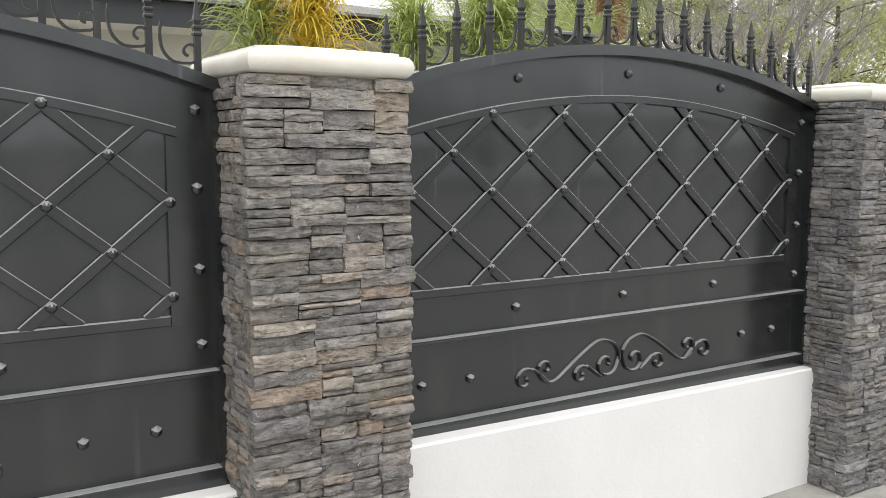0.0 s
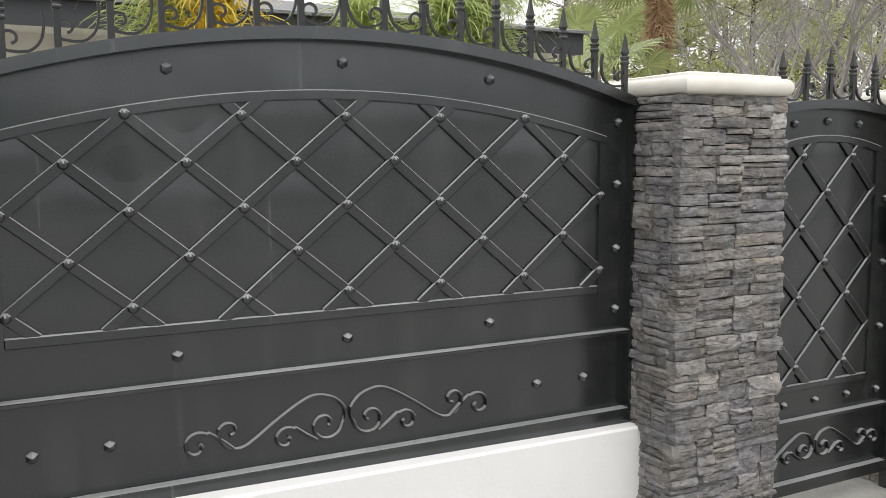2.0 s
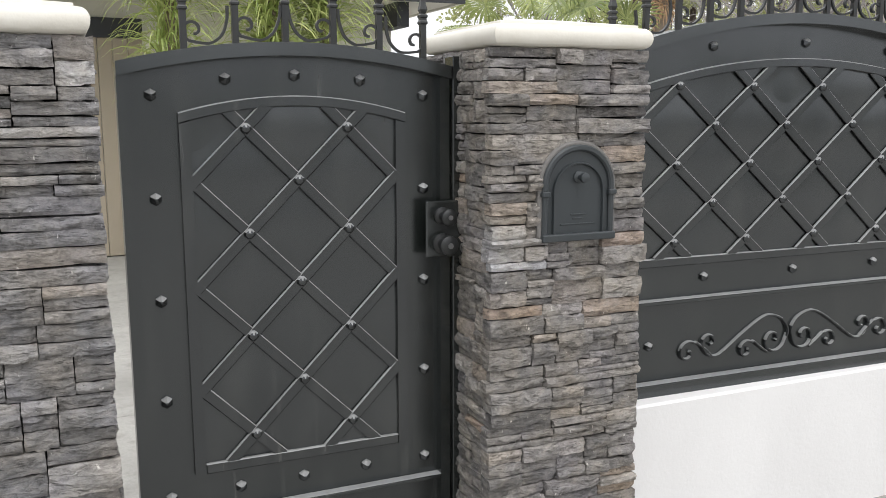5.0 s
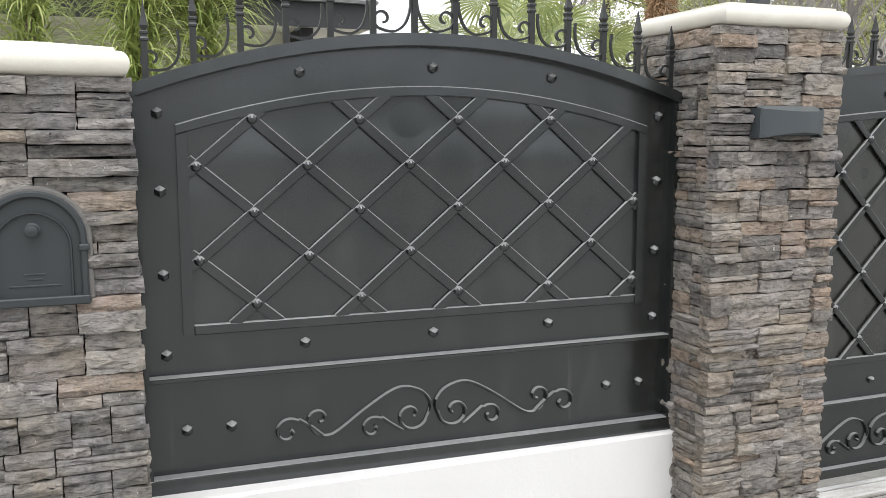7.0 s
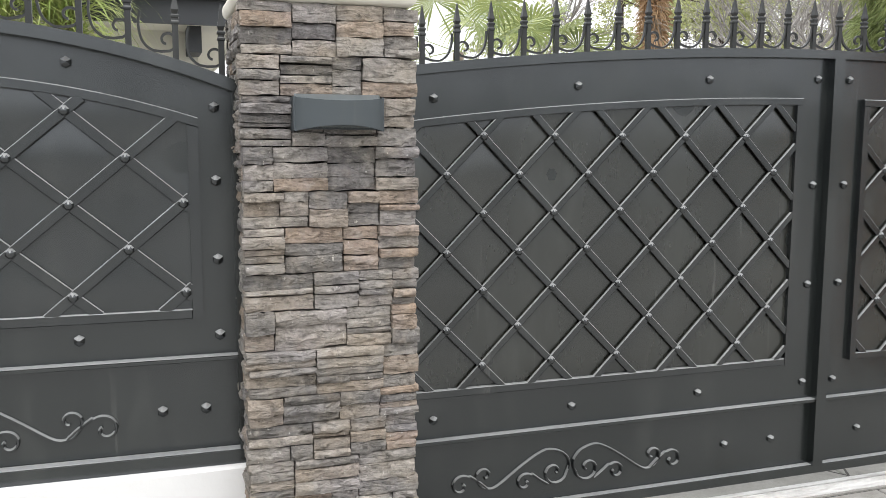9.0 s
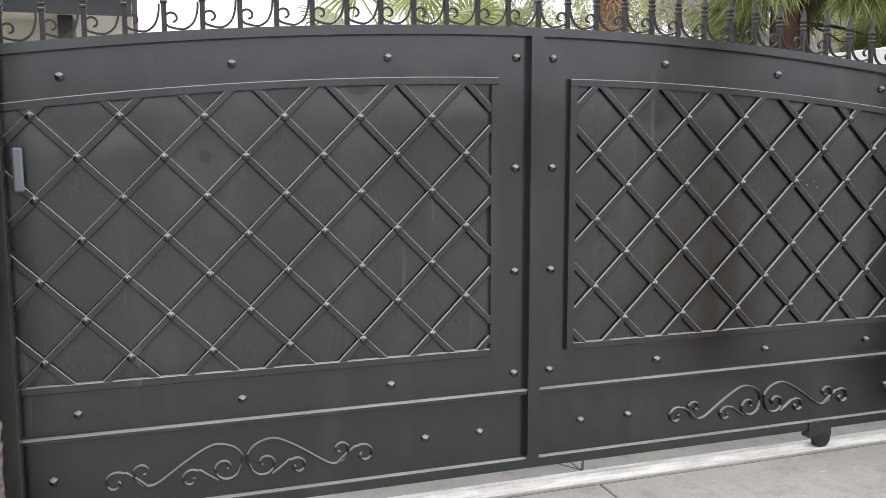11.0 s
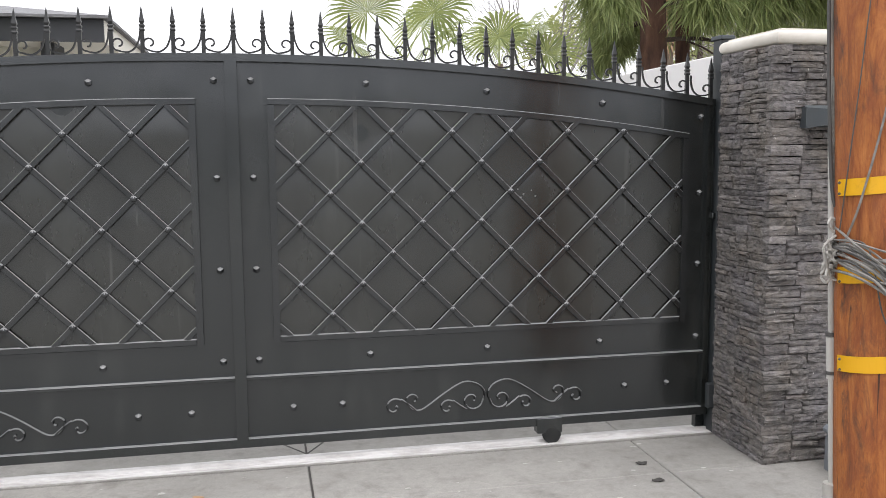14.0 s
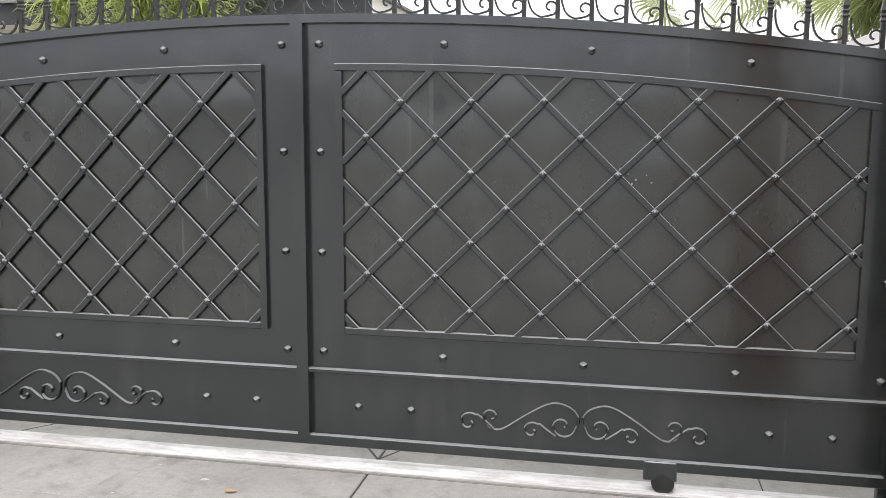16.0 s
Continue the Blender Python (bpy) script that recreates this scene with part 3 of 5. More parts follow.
def steel_leaf(owner, xa, xb, top, rail_h, mid, bot, bottom_h, yf, ys, stile=0.035):
    """Sheet steel between an arched top rail, a middle rail, a bottom rail and two stiles. top(x): the top rail's upper edge."""
    part("top_rail", arch_strip(lambda x: top(x) - rail_h, top, xa, xb, yf - 0.016, ys + 0.03), M_STEEL, owner)
    part("sheet", arch_strip(lambda x: mid - 0.02, lambda x: top(x) - rail_h + 0.01, xa + 0.01, xb - 0.01, ys, ys + 0.006), M_STEEL, owner)
    part("kick_plate", Geo().box((xa + 0.01, ys + 0.001, bot - 0.02), (xb - 0.01, ys + 0.007, mid - 0.021)), M_STEEL, owner)
    part("middle_rail", Geo().box((xa + stile, yf, mid - 0.013), (xb - stile, ys + 0.02, mid), 0.002), M_STEEL, owner)
    part("bottom_rail", Geo().box((xa, yf - 0.002, bot - bottom_h), (xb, ys + 0.03, bot), 0.002), M_STEEL, owner)
    # pale strips on the rails: dusty tops, with the light they catch painted in
    part("ledge", Geo().box((xa + stile, yf - 0.001, mid), (xb - stile, ys - 0.001, mid + 0.003), 0.001), M_LEDGE, owner, "dusty upper edge, painted pale as if lit")
    part("ledge", Geo().box((xa + stile, yf - 0.003, bot), (xb - stile, ys - 0.001, bot + 0.003), 0.001), M_LEDGE, owner, "dusty upper edge, painted pale as if lit")
    for a, b in ((xa, xa + stile), (xb - stile, xb)):
        part("stile", arch_strip(lambda x: bot, lambda x: top(x) - rail_h, a, b, yf, ys + 0.03, 2), M_STEEL, owner)


def fence_panel(cx, half, zc, k, trim_half, trim_zc, trim_k, zb, bx, bz, px, pz, side, side_z, bolt_x, low_x, n_pickets, reach, ys, mid, turned):
    """A panel on its low wall; ys: its sheet's front at the middle, turned: degrees about its middle."""
    f = thing("fence_panel", (0, 0, 0), "charcoal painted steel fence panel with raised lattice and spear pickets", "fence panel", "fence panels")
    yf = ys - 0.034
    top = parabola(cx, zc, k)
    steel_leaf(f, cx - half, cx + half, top, 0.036, mid, 0.592, 0.055, yf, ys)
    lattice(f, cx - trim_half, cx + trim_half, zb, parabola(cx, trim_zc, trim_k), bx, bz, px, pz, ys)
    bolts(f, [(cx + s * side, z) for s in (-1, 1) for z in side_z] + [(cx + d, zc - 0.098 - 0.134 * d * d) for d in bolt_x] + [(cx + d, 0.956) for d in bolt_x], ys)
    bolts(f, [(cx + s * d, 0.722) for s in (-1, 1) for d in low_x], ys + 0.001)
    scrollwork(f, cx, 0.722, ys + 0.001)
    crest(f, cx - reach, cx + reach, cx, n_pickets, top, ys - 0.027)
    f.matrix_world = pose(cx, ys, 0, 0, 0, turned) @ pose(-cx, -ys, 0)
    return f


SIDE_Z = (1.624, 1.406, 1.176, 0.957)
fence_b = fence_panel(2.367, 1.107, 1.892, 0.154, 0.975, 1.714, 0.143, 1.022, 2.3735, 1.370, 0.3150, 0.264, 1.031, SIDE_Z, (-0.508, 0.004, 0.510), (0.70, 0.895), 17, 1.037, 2.463, 0.882, -0.5)
fence_a = copy_thing(fence_b, pose(-2.667, 0.012, 0) @ fence_b.matrix_world)
fence_c = fence_panel(6.335, 0.89, 1.876, 0.215, 0.757, 1.723, 0.205, 1.005, 5.7865, 1.354, 0.3145, 0.267, 0.805, (1.636, 1.419, 1.182, 0.950), (-0.406, 0.002, 0.405), (0.630, 0.757), 14, 0.83, 2.446, 0.888, -1.4)

# pedestrian gate
ped = thing("pedestrian_gate", (0, 0, 0), "charcoal steel pedestrian gate with lattice and lock", "gate")
ped_top = parabola(4.467, 1.727, 0.27)
steel_leaf(ped, 4.00, 4.925, ped_top, 0.036, 0.411, 0.145, 0.05, 2.420, 2.450, 0.03)
lattice(ped, 4.150, 4.79, 0.530, parabola(4.467, 1.585, 0.45), 4.469, 1.352, 0.2885, 0.289, 2.450, 0.032, 0.06)
bolts(ped, [(4.467 + s * 0.383, z) for s in (-1, 1) for z in (1.585, 1.312, 1.035, 0.752, 0.471)] + [(4.277, 1.628), (4.467, 1.640), (4.657, 1.628), (4.277, 0.473), (4.463, 0.473), (4.657, 0.473)], 2.450)
scrollwork(ped, 4.467, 0.285, 2.451, 0.80, True)
crest(ped, 4.171, 4.842, 4.50, 6, ped_top, 2.423)
part("lock_plate", Geo().box((4.838, 2.392, 1.109), (4.968, 2.404, 1.278), 0.004), M_STEEL, ped)
for z, r in ((1.234, 0.026), (1.151, 0.031)):
    knob = part("lock_knob", Geo().lathe([(r, 0), (r, -0.008), (r * 0.62, -0.012), (r * 0.62, -0.035), (r * 0.95, -0.042), (r * 0.92, -0.056), (r * 0.7, -0.060), (r * 0.3, -0.061)], 20, "y"), M_IRON, ped, smooth=True, at=(4.889, 2.392, z))
    part("key_cylinder", Geo().lathe([(r * 0.28, 0), (r * 0.28, -0.003)], 12, "y"), M_BRONZE, knob, "dull metal key cylinder", at=(0, -0.061, 0))
jamb = thing("gate_post", (0, 0, 0), "black steel post beside the pedestrian gate", "post", "gate posts")
part("post", Geo().box((4.932, 2.41, 0.0), (4.960, 2.47, 1.70), 0.002), M_STEEL, jamb)

# sliding driveway gate
gate = thing("driveway_gate", (0, 0, 0), "wide charcoal steel sliding driveway gate with raised lattice", "gate")
GYF, GYS = 2.699, 2.725
g_top = parabola(9.67, 1.915, 0.0338)
part("top_rail", arch_strip(lambda x: g_top(x) - 0.034, g_top, 7.33, 12.06, GYF - 0.006, GYS + 0.03, 48), M_STEEL, gate)
for xa, xb in ((7.365, 9.660), (9.712, 12.025)):
    part("sheet", arch_strip(lambda x: 0.41, lambda x: g_top(x) - 0.03, xa, xb, GYS, GYS + 0.006), M_STEEL, gate)
    part("kick_plate", Geo().box((xa, GYS + 0.001, 0.09), (xb, GYS + 0.007, 0.408)), M_STEEL, gate)
    part("middle_rail", Geo().box((xa, GYF - 0.006, 0.416), (xb, GYS + 0.02, 0.430), 0.002), M_STEEL, gate)
    # same pale strips: dusty, and coloured as if the sky lit them
    part("ledge", Geo().box((xa, GYF - 0.007, 0.430), (xb, GYS - 0.001, 0.433), 0.001), M_LEDGE, gate, "dusty upper edge, painted pale as if lit")
    part("ledge", Geo().box((xa, GYF - 0.003, 0.133), (xb, GYS - 0.001, 0.136), 0.001), M_LEDGE, gate, "dusty upper edge, painted pale as if lit")
part("bottom_rail", Geo().box((7.33, GYF - 0.002, 0.092), (12.06, GYS + 0.03, 0.133), 0.002), M_STEEL, gate)
for a, b in ((7.33, 7.365), (9.660, 9.712), (12.025, 12.06)):
    part("stile", arch_strip(lambda x: 0.133, lambda x: g_top(x) - 0.034, a, b, GYF - (0.012 if a == 9.660 else 0), GYS + 0.03, 2), M_STEEL, gate)
lattice(gate, 7.44, 9.525, 0.592, lambda x: 1.718 - 0.0365 * (x - 9.55) ** 2 if x < 9.55 else 1.718, 8.110, 1.272, 0.2842, 0.2845, GYS - 0.006, 0.026, 0.018, 0.006, M_PANEL)
lattice(gate, 9.843, 11.925, 0.588, lambda x: 1.718 - 0.0365 * (x - 9.80) ** 2, 10.120, 1.276, 0.2902, 0.2845, GYS - 0.006, 0.026, 0.018, 0.006, M_PANEL)
gx = [7.40, 7.924, 8.497, 9.078, 9.609, 9.772, 10.296, 10.877, 11.466, 11.995]
bolts(gate, [(x, 1.797 - 0.0325 * (x - 9.75) ** 2) for x in gx] + [(x, 0.505) for x in gx] + [(x, z) for x in (7.40, 9.609, 9.772) for z in (1.357, 0.934)] + [(11.995, 1.25), (11.995, 0.885)], GYS)
bolts(gate, [(x, 0.267) for x in (7.60, 7.83, 9.220, 9.457, 9.925, 10.158, 11.604, 11.837)], GYS + 0.001)
scrollwork(gate, 8.50, 0.272, GYS + 0.001)
scrollwork(gate, 10.872, 0.272, GYS + 0.001)
crest(gate, 7.36, 12.045, 9.67, 37, g_top, 2.724)
for x in (8.05, 11.193):
    hanger = part("wheel_bracket", Geo().box((x - 0.066, GYF - 0.012, 0.055), (x + 0.066, GYS + 0.02, 0.135), 0.004), M_STEEL, gate)
    part("wheel", Geo().lathe([(0.030, -0.014), (0.046, -0.012), (0.038, 0.0), (0.046, 0.012), (0.030, 0.014)], 20, "y"), M_IRON, hanger, at=(x + 0.012, 2.70, 0.047))
part("pull_handle", Geo().box((7.768, 2.664, 1.304), (7.800, 2.690, 1.452), 0.006), M_UTIL, gate, "grey pull handle")
sr = random.Random(17)
for x, z in ((11.03, 1.285), (11.06, 1.262), (11.10, 1.279), (11.045, 1.245), (11.12, 1.251), (11.00, 1.30)):
    w = sr.uniform(0.002, 0.0045)
    rim = [(x + w * sr.uniform(0.5, 1.3) * math.cos(k * 0.9), 2.7146, z + 1.4 * w * sr.uniform(0.4, 1.2) * math.sin(k * 0.9)) for k in range(7)]
    part("scuff", Geo().add(rim + [(a, b + 0.003, c) for a, b, c in rim], [tuple(range(7))] + [(k, (k + 1) % 7, 7 + (k + 1) % 7, 7 + k) for k in range(7)]), M_LIT_SCUFF, gate, "pale scuff mark")
part("latch", Geo().box((12.05, 2.68, 1.12), (12.085, 2.71, 1.15), 0.004), M_STEEL, gate)
post_d = thing("gate_post", (0, 0, 0), "black steel guide post behind the stone pillar", "post", "gate posts")
part("post", Geo().box((7.690, 2.60, 0.0), (7.745, 2.675, 2.25), 0.003), M_STEEL, post_d)
post_e = thing("gate_post", (0, 0, 0), "grey steel catch post against the stone pillar", "post", "gate posts")
part("post", Geo().box((12.068, 2.666, 0.0), (12.125, 2.750, 2.015), 0.003), M_BOX, post_e)
# dark plate added behind the gate's end to hide the bright gap
part("stop_plate", Geo().box((12.02, 2.752, 0.0), (12.17, 2.79, 1.70), 0.002), M_STEEL, post_e)
part("post_cap", Geo().box((12.058, 2.656, 2.015), (12.135, 2.760, 2.035), 0.003), M_LAMP, post_e)
part("receiver", Geo().box((12.030, 2.640, 0.14), (12.067, 2.676, 0.27), 0.005), M_BOX, post_e, "scuffed grey catch")

# ---- stone pillars ----


def stone_variant(seed):
    """A unit ledgestone: x 0..1, z 0..1, face towards -y at 0, back at y = 1; a split, uneven face."""
    r = random.Random(seed)
    nx, nz = 5, 3
    us = [min(1.0, max(0.0, (i + (0.6 * (r.random() - 0.5) if 0 < i < nx else 0)) / nx)) for i in range(nx + 1)]
    v = []
    for j in range(nz + 1):
        for i in range(nx + 1):
            edge = (i in (0, nx)) + (j in (0, nz))
            y = 0.17 * r.random() if not edge else 0.06 + 0.15 * r.random() + 0.06 * (edge - 1)
            z = j / nz + (0.12 if 0 < j < nz else 0.11) * (r.random() - 0.5)
            x = us[i] + (0.02 * (r.random() - 0.5))
            v.append((x, y, z))
    w = nx + 1
    f = [(j * w + i, j * w + i + 1, (j + 1) * w + i + 1, (j + 1) * w + i) for j in range(nz) for i in range(nx)]
    rim = list(range(w)) + [w * j + nx for j in range(1, nz + 1)] + [w * nz + i for i in range(nx - 1, -1, -1)] + [w * j for j in range(nz - 1, 0, -1)]
    k = len(v)
    v += [(v[i][0], 1.0, v[i][2]) for i in rim]
    f += [(rim[a], k + a, k + (a + 1) % len(rim), rim[(a + 1) % len(rim)]) for a in range(len(rim))]
    return Geo().add(v, f)


def stone_set(material):
    return [stone_variant(s).mesh("stone", material, True) for s in range(36)]


def layout(width, height, r):
    """Bands of blocks, each block cut into courses: (u0, u1, z0, z1)."""
    out, z = [], 0.0
    while z < height - 0.001:
        h = r.uniform(0.07, 0.14)
        if height - z - h < 0.06:
            h = height - z
        u = 0.0
        while u < width - 0.001:
            w = r.uniform(0.075, 0.21)
            if width - u - w < 0.07:
                w = width - u
            n = max(1, round(h / r.uniform(0.023, 0.050)))
            cuts = [0.0] + sorted((i + r.uniform(-0.28, 0.28)) / n for i in range(1, n)) + [1.0]
            for a, b in zip(cuts, cuts[1:]):
                if w > 0.17 and r.random() < 0.3:
                    m = r.uniform(0.35, 0.65) * w
                    out += [(u, u + m, z + a * h, z + b * h), (u + m, u + w, z + a * h, z + b * h)]
                else:
                    out.append((u, u + w, z + a * h, z + b * h))
            u += w
        z += h
    return out


def around(piece, hole, x0):
    """What is left of a stone beside an arched hole (xa, xb, za, zb)."""
    u0, u1, z0, z1 = piece
    rr, mid = (hole[1] - hole[0]) / 2, (hole[0] + hole[1]) / 2 - x0
    rise = max(0.0, (z0 + z1) / 2 - (hole[3] - rr))
    if z1 < hole[2] + 0.012 or rise >= rr:
        return [piece]
    if rise > 0.6 * rr and z1 > hole[3] + 0.012:
        return around((u0, u1, z0, hole[3]), hole, x0) + [(u0, u1, hole[3] + 0.002, z1)]
    hw = math.sqrt(rr * rr - rise * rise)
    return [(a, c, z0, z1) for a, c in ((u0, min(u1, mid - hw)), (max(u0, mid + hw), u1)) if c - a > 0.012]


def pillar(x0, x1, height, meshes, material, seed, label, hole=None):
    """A square stone-clad pillar with a cast cap. x0..x1: its stone faces; the front lies at y = 2.17."""
    r = random.Random(seed)
    y0, y1 = 2.185, 2.655
    p = thing("stone_pillar", ((x0 + x1) / 2, (y0 + y1) / 2, 0), label, "pillar", "stone pillars")
    cx, cy = p.location.x, p.location.y
    t = 0.045
    part("core", Geo().box((x0 + t - cx, y0 + t - cy, -0.02), (x1 - t - cx, y1 - t - cy, height)), M_MORTAR, p)
    rest = {}
    sides = (("front", x1 - x0), ("left", y1 - y0 - 0.03), ("right", y1 - y0 - 0.03), ("back", x1 - x0))
    for side, width in sides:
        pieces = layout(width, height, r)
        if side == "front" and hole:
            pieces = [q for piece in pieces for q in around(piece, hole, x0)]
        for u0, u1, z0, z1 in pieces:
            gap = r.uniform(0.0008, 0.0022)
            out = r.choice((0.0, 0.003, 0.006, 0.010, 0.015, 0.023))
            size = (max(0.01, u1 - u0 - 2 * gap), t + out, max(0.008, z1 - z0 - 2 * gap))
            if side == "front":
                ex0 = r.uniform(0.0, 0.012) if u0 < 0.001 else 0
                ex1 = r.uniform(0.0, 0.014) if u1 > width - 0.001 else 0
                loc, rz = (x0 + u0 + gap - ex0 - cx, y0 - out - cy, z0 + gap), 0
                size = (size[0] + ex0 + ex1, size[1], size[2])
            elif side == "left":
                loc, rz = (x0 - out * 0.6 - cx, y1 - u0 - gap - cy, z0 + gap), -90
            elif side == "right":
                loc, rz = (x1 + out * 0.6 - cx, y0 + 0.03 + u0 + gap - cy, z0 + gap), 90
            else:
                loc, rz = (x1 - u0 - gap - cx, y1 + out * 0.3 - cy, z0 + gap), 180
            if side in ("front", "left"):
                ob = part("stone", meshes[r.randrange(len(meshes))], None, p, at=loc)
                ob.scale = size
                ob.rotation_euler = (radians(r.uniform(-1.5, 2.5)) if rz == 0 else 0, radians(r.uniform(-0.7, 0.7)) if rz == 0 else 0, radians(rz))
            else:
                m = pose(*loc, 0, 0, rz) @ Matrix.Diagonal((*size, 1))
                src = meshes[r.randrange(len(meshes))]
                rest.setdefault(side, Geo()).add([m @ q.co for q in src.vertices], [tuple(q.vertices) for q in src.polygons])
    for side, g in rest.items():
        tagged(part("stone_cladding", g, material, p), kind="stuff")
    cap(p, x0 - cx, x1 - 0.004 - cx, y0 - 0.020 - cy, y1 + 0.01 - cy, height)
    return p


def cap(p, x0, x1, y0, y1, z):
    """A cast cap: a thin bed, a bullnosed slab and a low hipped top."""
    o = 0.006
    g = Geo()
    rings = [(-0.034, -0.010), (-0.030, 0.002)] + [(o - 0.024 + 0.024 * math.cos(radians(a)), 0.032 + 0.030 * math.sin(radians(a))) for a in range(-75, 91, 15)] + [(o - 0.031, 0.061), (o - 0.033, 0.071), (o - 0.20, 0.094)]
    k, mx, my = 0, (x0 + x1) / 2, (y0 + y1) / 2
    v, f = [], []
    for d, h in rings:
        v += [(x0 - d, y0 - d, z + h), (x1 + d, y0 - d, z + h), (x1 + d, y1 + d, z + h), (x0 - d, y1 + d, z + h)]
    v.append((mx, my, z + 0.100))
    for i in range(len(rings) - 1):
        for j in range(4):
            a, b = 4 * i + j, 4 * i + (j + 1) % 4
            f.append((a, b, b + 4, a + 4))
    e = 4 * (len(rings) - 1)
    f += [(e + j, e + (j + 1) % 4, len(v) - 1) for j in range(4)] + [(0, 1, 2, 3)]
    part("cap", g.add(v, f), M_CAP, p, "cream cast stone cap", smooth=True)


SET_GREY, SET_COOL, SET_TAN = stone_set(M_STONE_GREY), stone_set(M_STONE_COOL), stone_set(M_STONE_TAN)
SET_DARK = stone_set(M_STONE_DARK)
pillar_a = pillar(0.785, 1.262, 1.712, SET_GREY, M_STONE_GREY, 11, "grey ledgestone pillar with cream cap between fence panels")
pillar_b = pillar(3.452, 3.937, 1.712, SET_COOL, M_STONE_COOL, 12, "cool grey ledgestone pillar beside the pedestrian gate")
pillar_c = pillar(4.948, 5.455, 1.714, SET_GREY, M_STONE_GREY, 13, "grey ledgestone pillar with an inset mailbox door", (5.110, 5.338, 1.185, 1.445))
pillar(7.198, 7.690, 1.915, SET_TAN, M_STONE_TAN, 14, "tall grey and tan ledgestone pillar carrying a wall lamp")
pillar(12.062, 12.560, 1.935, SET_DARK, M_STONE_DARK, 15, "dark brown-grey ledgestone pillar at the driveway gate's end")

# a few stones whitened by lime
SET_PALE = stone_set(M_STONE_PALE)
for owner, x0, x1, y1, z0, z1 in ((pillar_a, 1.02, 1.12, 2.2, 1.50, 1.60), (pillar_b, 3.72, 3.80, 2.2, 1.18, 1.24), (pillar_b, 3.64, 3.70, 2.2, 0.86, 0.98), (pillar_b, 3.80, 3.86, 2.2, 1.50, 1.62), (pillar_c, 4.8, 4.97, 2.34, 1.08, 1.20)):
    for k, ob in enumerate(owner.children):
        x, y, z = owner.location + ob.location
        if ob.name.startswith("stone") and len(ob.data.vertices) < 60 and x0 < x < x1 and y < y1 and z0 < z < z1:
            ob.data = SET_PALE[k % len(SET_PALE)]

# mailbox door in its pillar
mail = thing("mailbox_door", (5.222, 2.180, 1.181), "slate black arched mailbox door set in the stone pillar", "mailbox")


def arched(w, h, y0, y1, n=16):
    """An arched plate, its foot at z = 0."""
    r = w / 2
    out = [(-r, 0), (r, 0)] + [(r * math.cos(math.pi * i / n), h - r + r * math.sin(math.pi * i / n)) for i in range(n + 1)]
    k = len(out)
    return Geo().add([(x, y0, z) for x, z in out] + [(x, y1, z) for x, z in out],
                     [tuple(range(k)), tuple(range(2 * k - 1, k - 1, -1))] + [(i, (i + 1) % k, k + (i + 1) % k, k + i) for i in range(k)])


def arch_rim(w, h, b, y):
    r = w / 2
    pts = [(-r, y, 0)] + [(-r, y, (h - r) * i / 4) for i in range(1, 4)] + [(-r * math.cos(math.pi * i / 20), y, h - r + r * math.sin(math.pi * i / 20)) for i in range(21)] + [(r, y, (h - r) * i / 4) for i in range(3, -1, -1)]
    return Geo().sweep(pts, [(-b / 2, 0.012), (-b / 2, -0.008), (-b / 4, -0.013), (b / 4, -0.013), (b / 2, -0.008), (b / 2, 0.012)], (0, 1, 0))


part("door", arched(0.215, 0.250, -0.004, 0.03), M_BOX, mail)
part("grout", arch_rim(0.242, 0.266, 0.020, 0.008), M_GROUT, mail, "rough grey grout round the door")
part("rim", arch_rim(0.222, 0.256, 0.018, -0.002), M_BOX, mail, smooth=True)
part("inner_rim", arch_rim(0.165, 0.212, 0.006, 0.0), M_BOX, mail, smooth=True)
part("sill", Geo().box((-0.122, -0.022, -0.012), (0.122, 0.02, 0.010), 0.003), M_BOX, mail)
for s in (-1, 1):
    part("bracket", Geo().box((s * 0.112 - 0.013, -0.020, 0.118), (s * 0.112 + 0.013, 0.0, 0.134), 0.003), M_BOX, mail)
part("knob", Geo().lathe([(0.017, 0), (0.017, -0.006), (0.008, -0.010), (0.008, -0.024), (0.015, -0.030), (0.014, -0.040), (0.005, -0.043)], 18, "y"), M_BOX, mail, smooth=True, at=(0, -0.004, 0.172))
for w, z in ((0.050, 0.062), (0.034, 0.050), (0.115, 0.034)):
    part("raised_bar", Geo().box((-w / 2, -0.0062, z), (w / 2, -0.003, z + 0.0045), 0.001), M_BOX, mail)


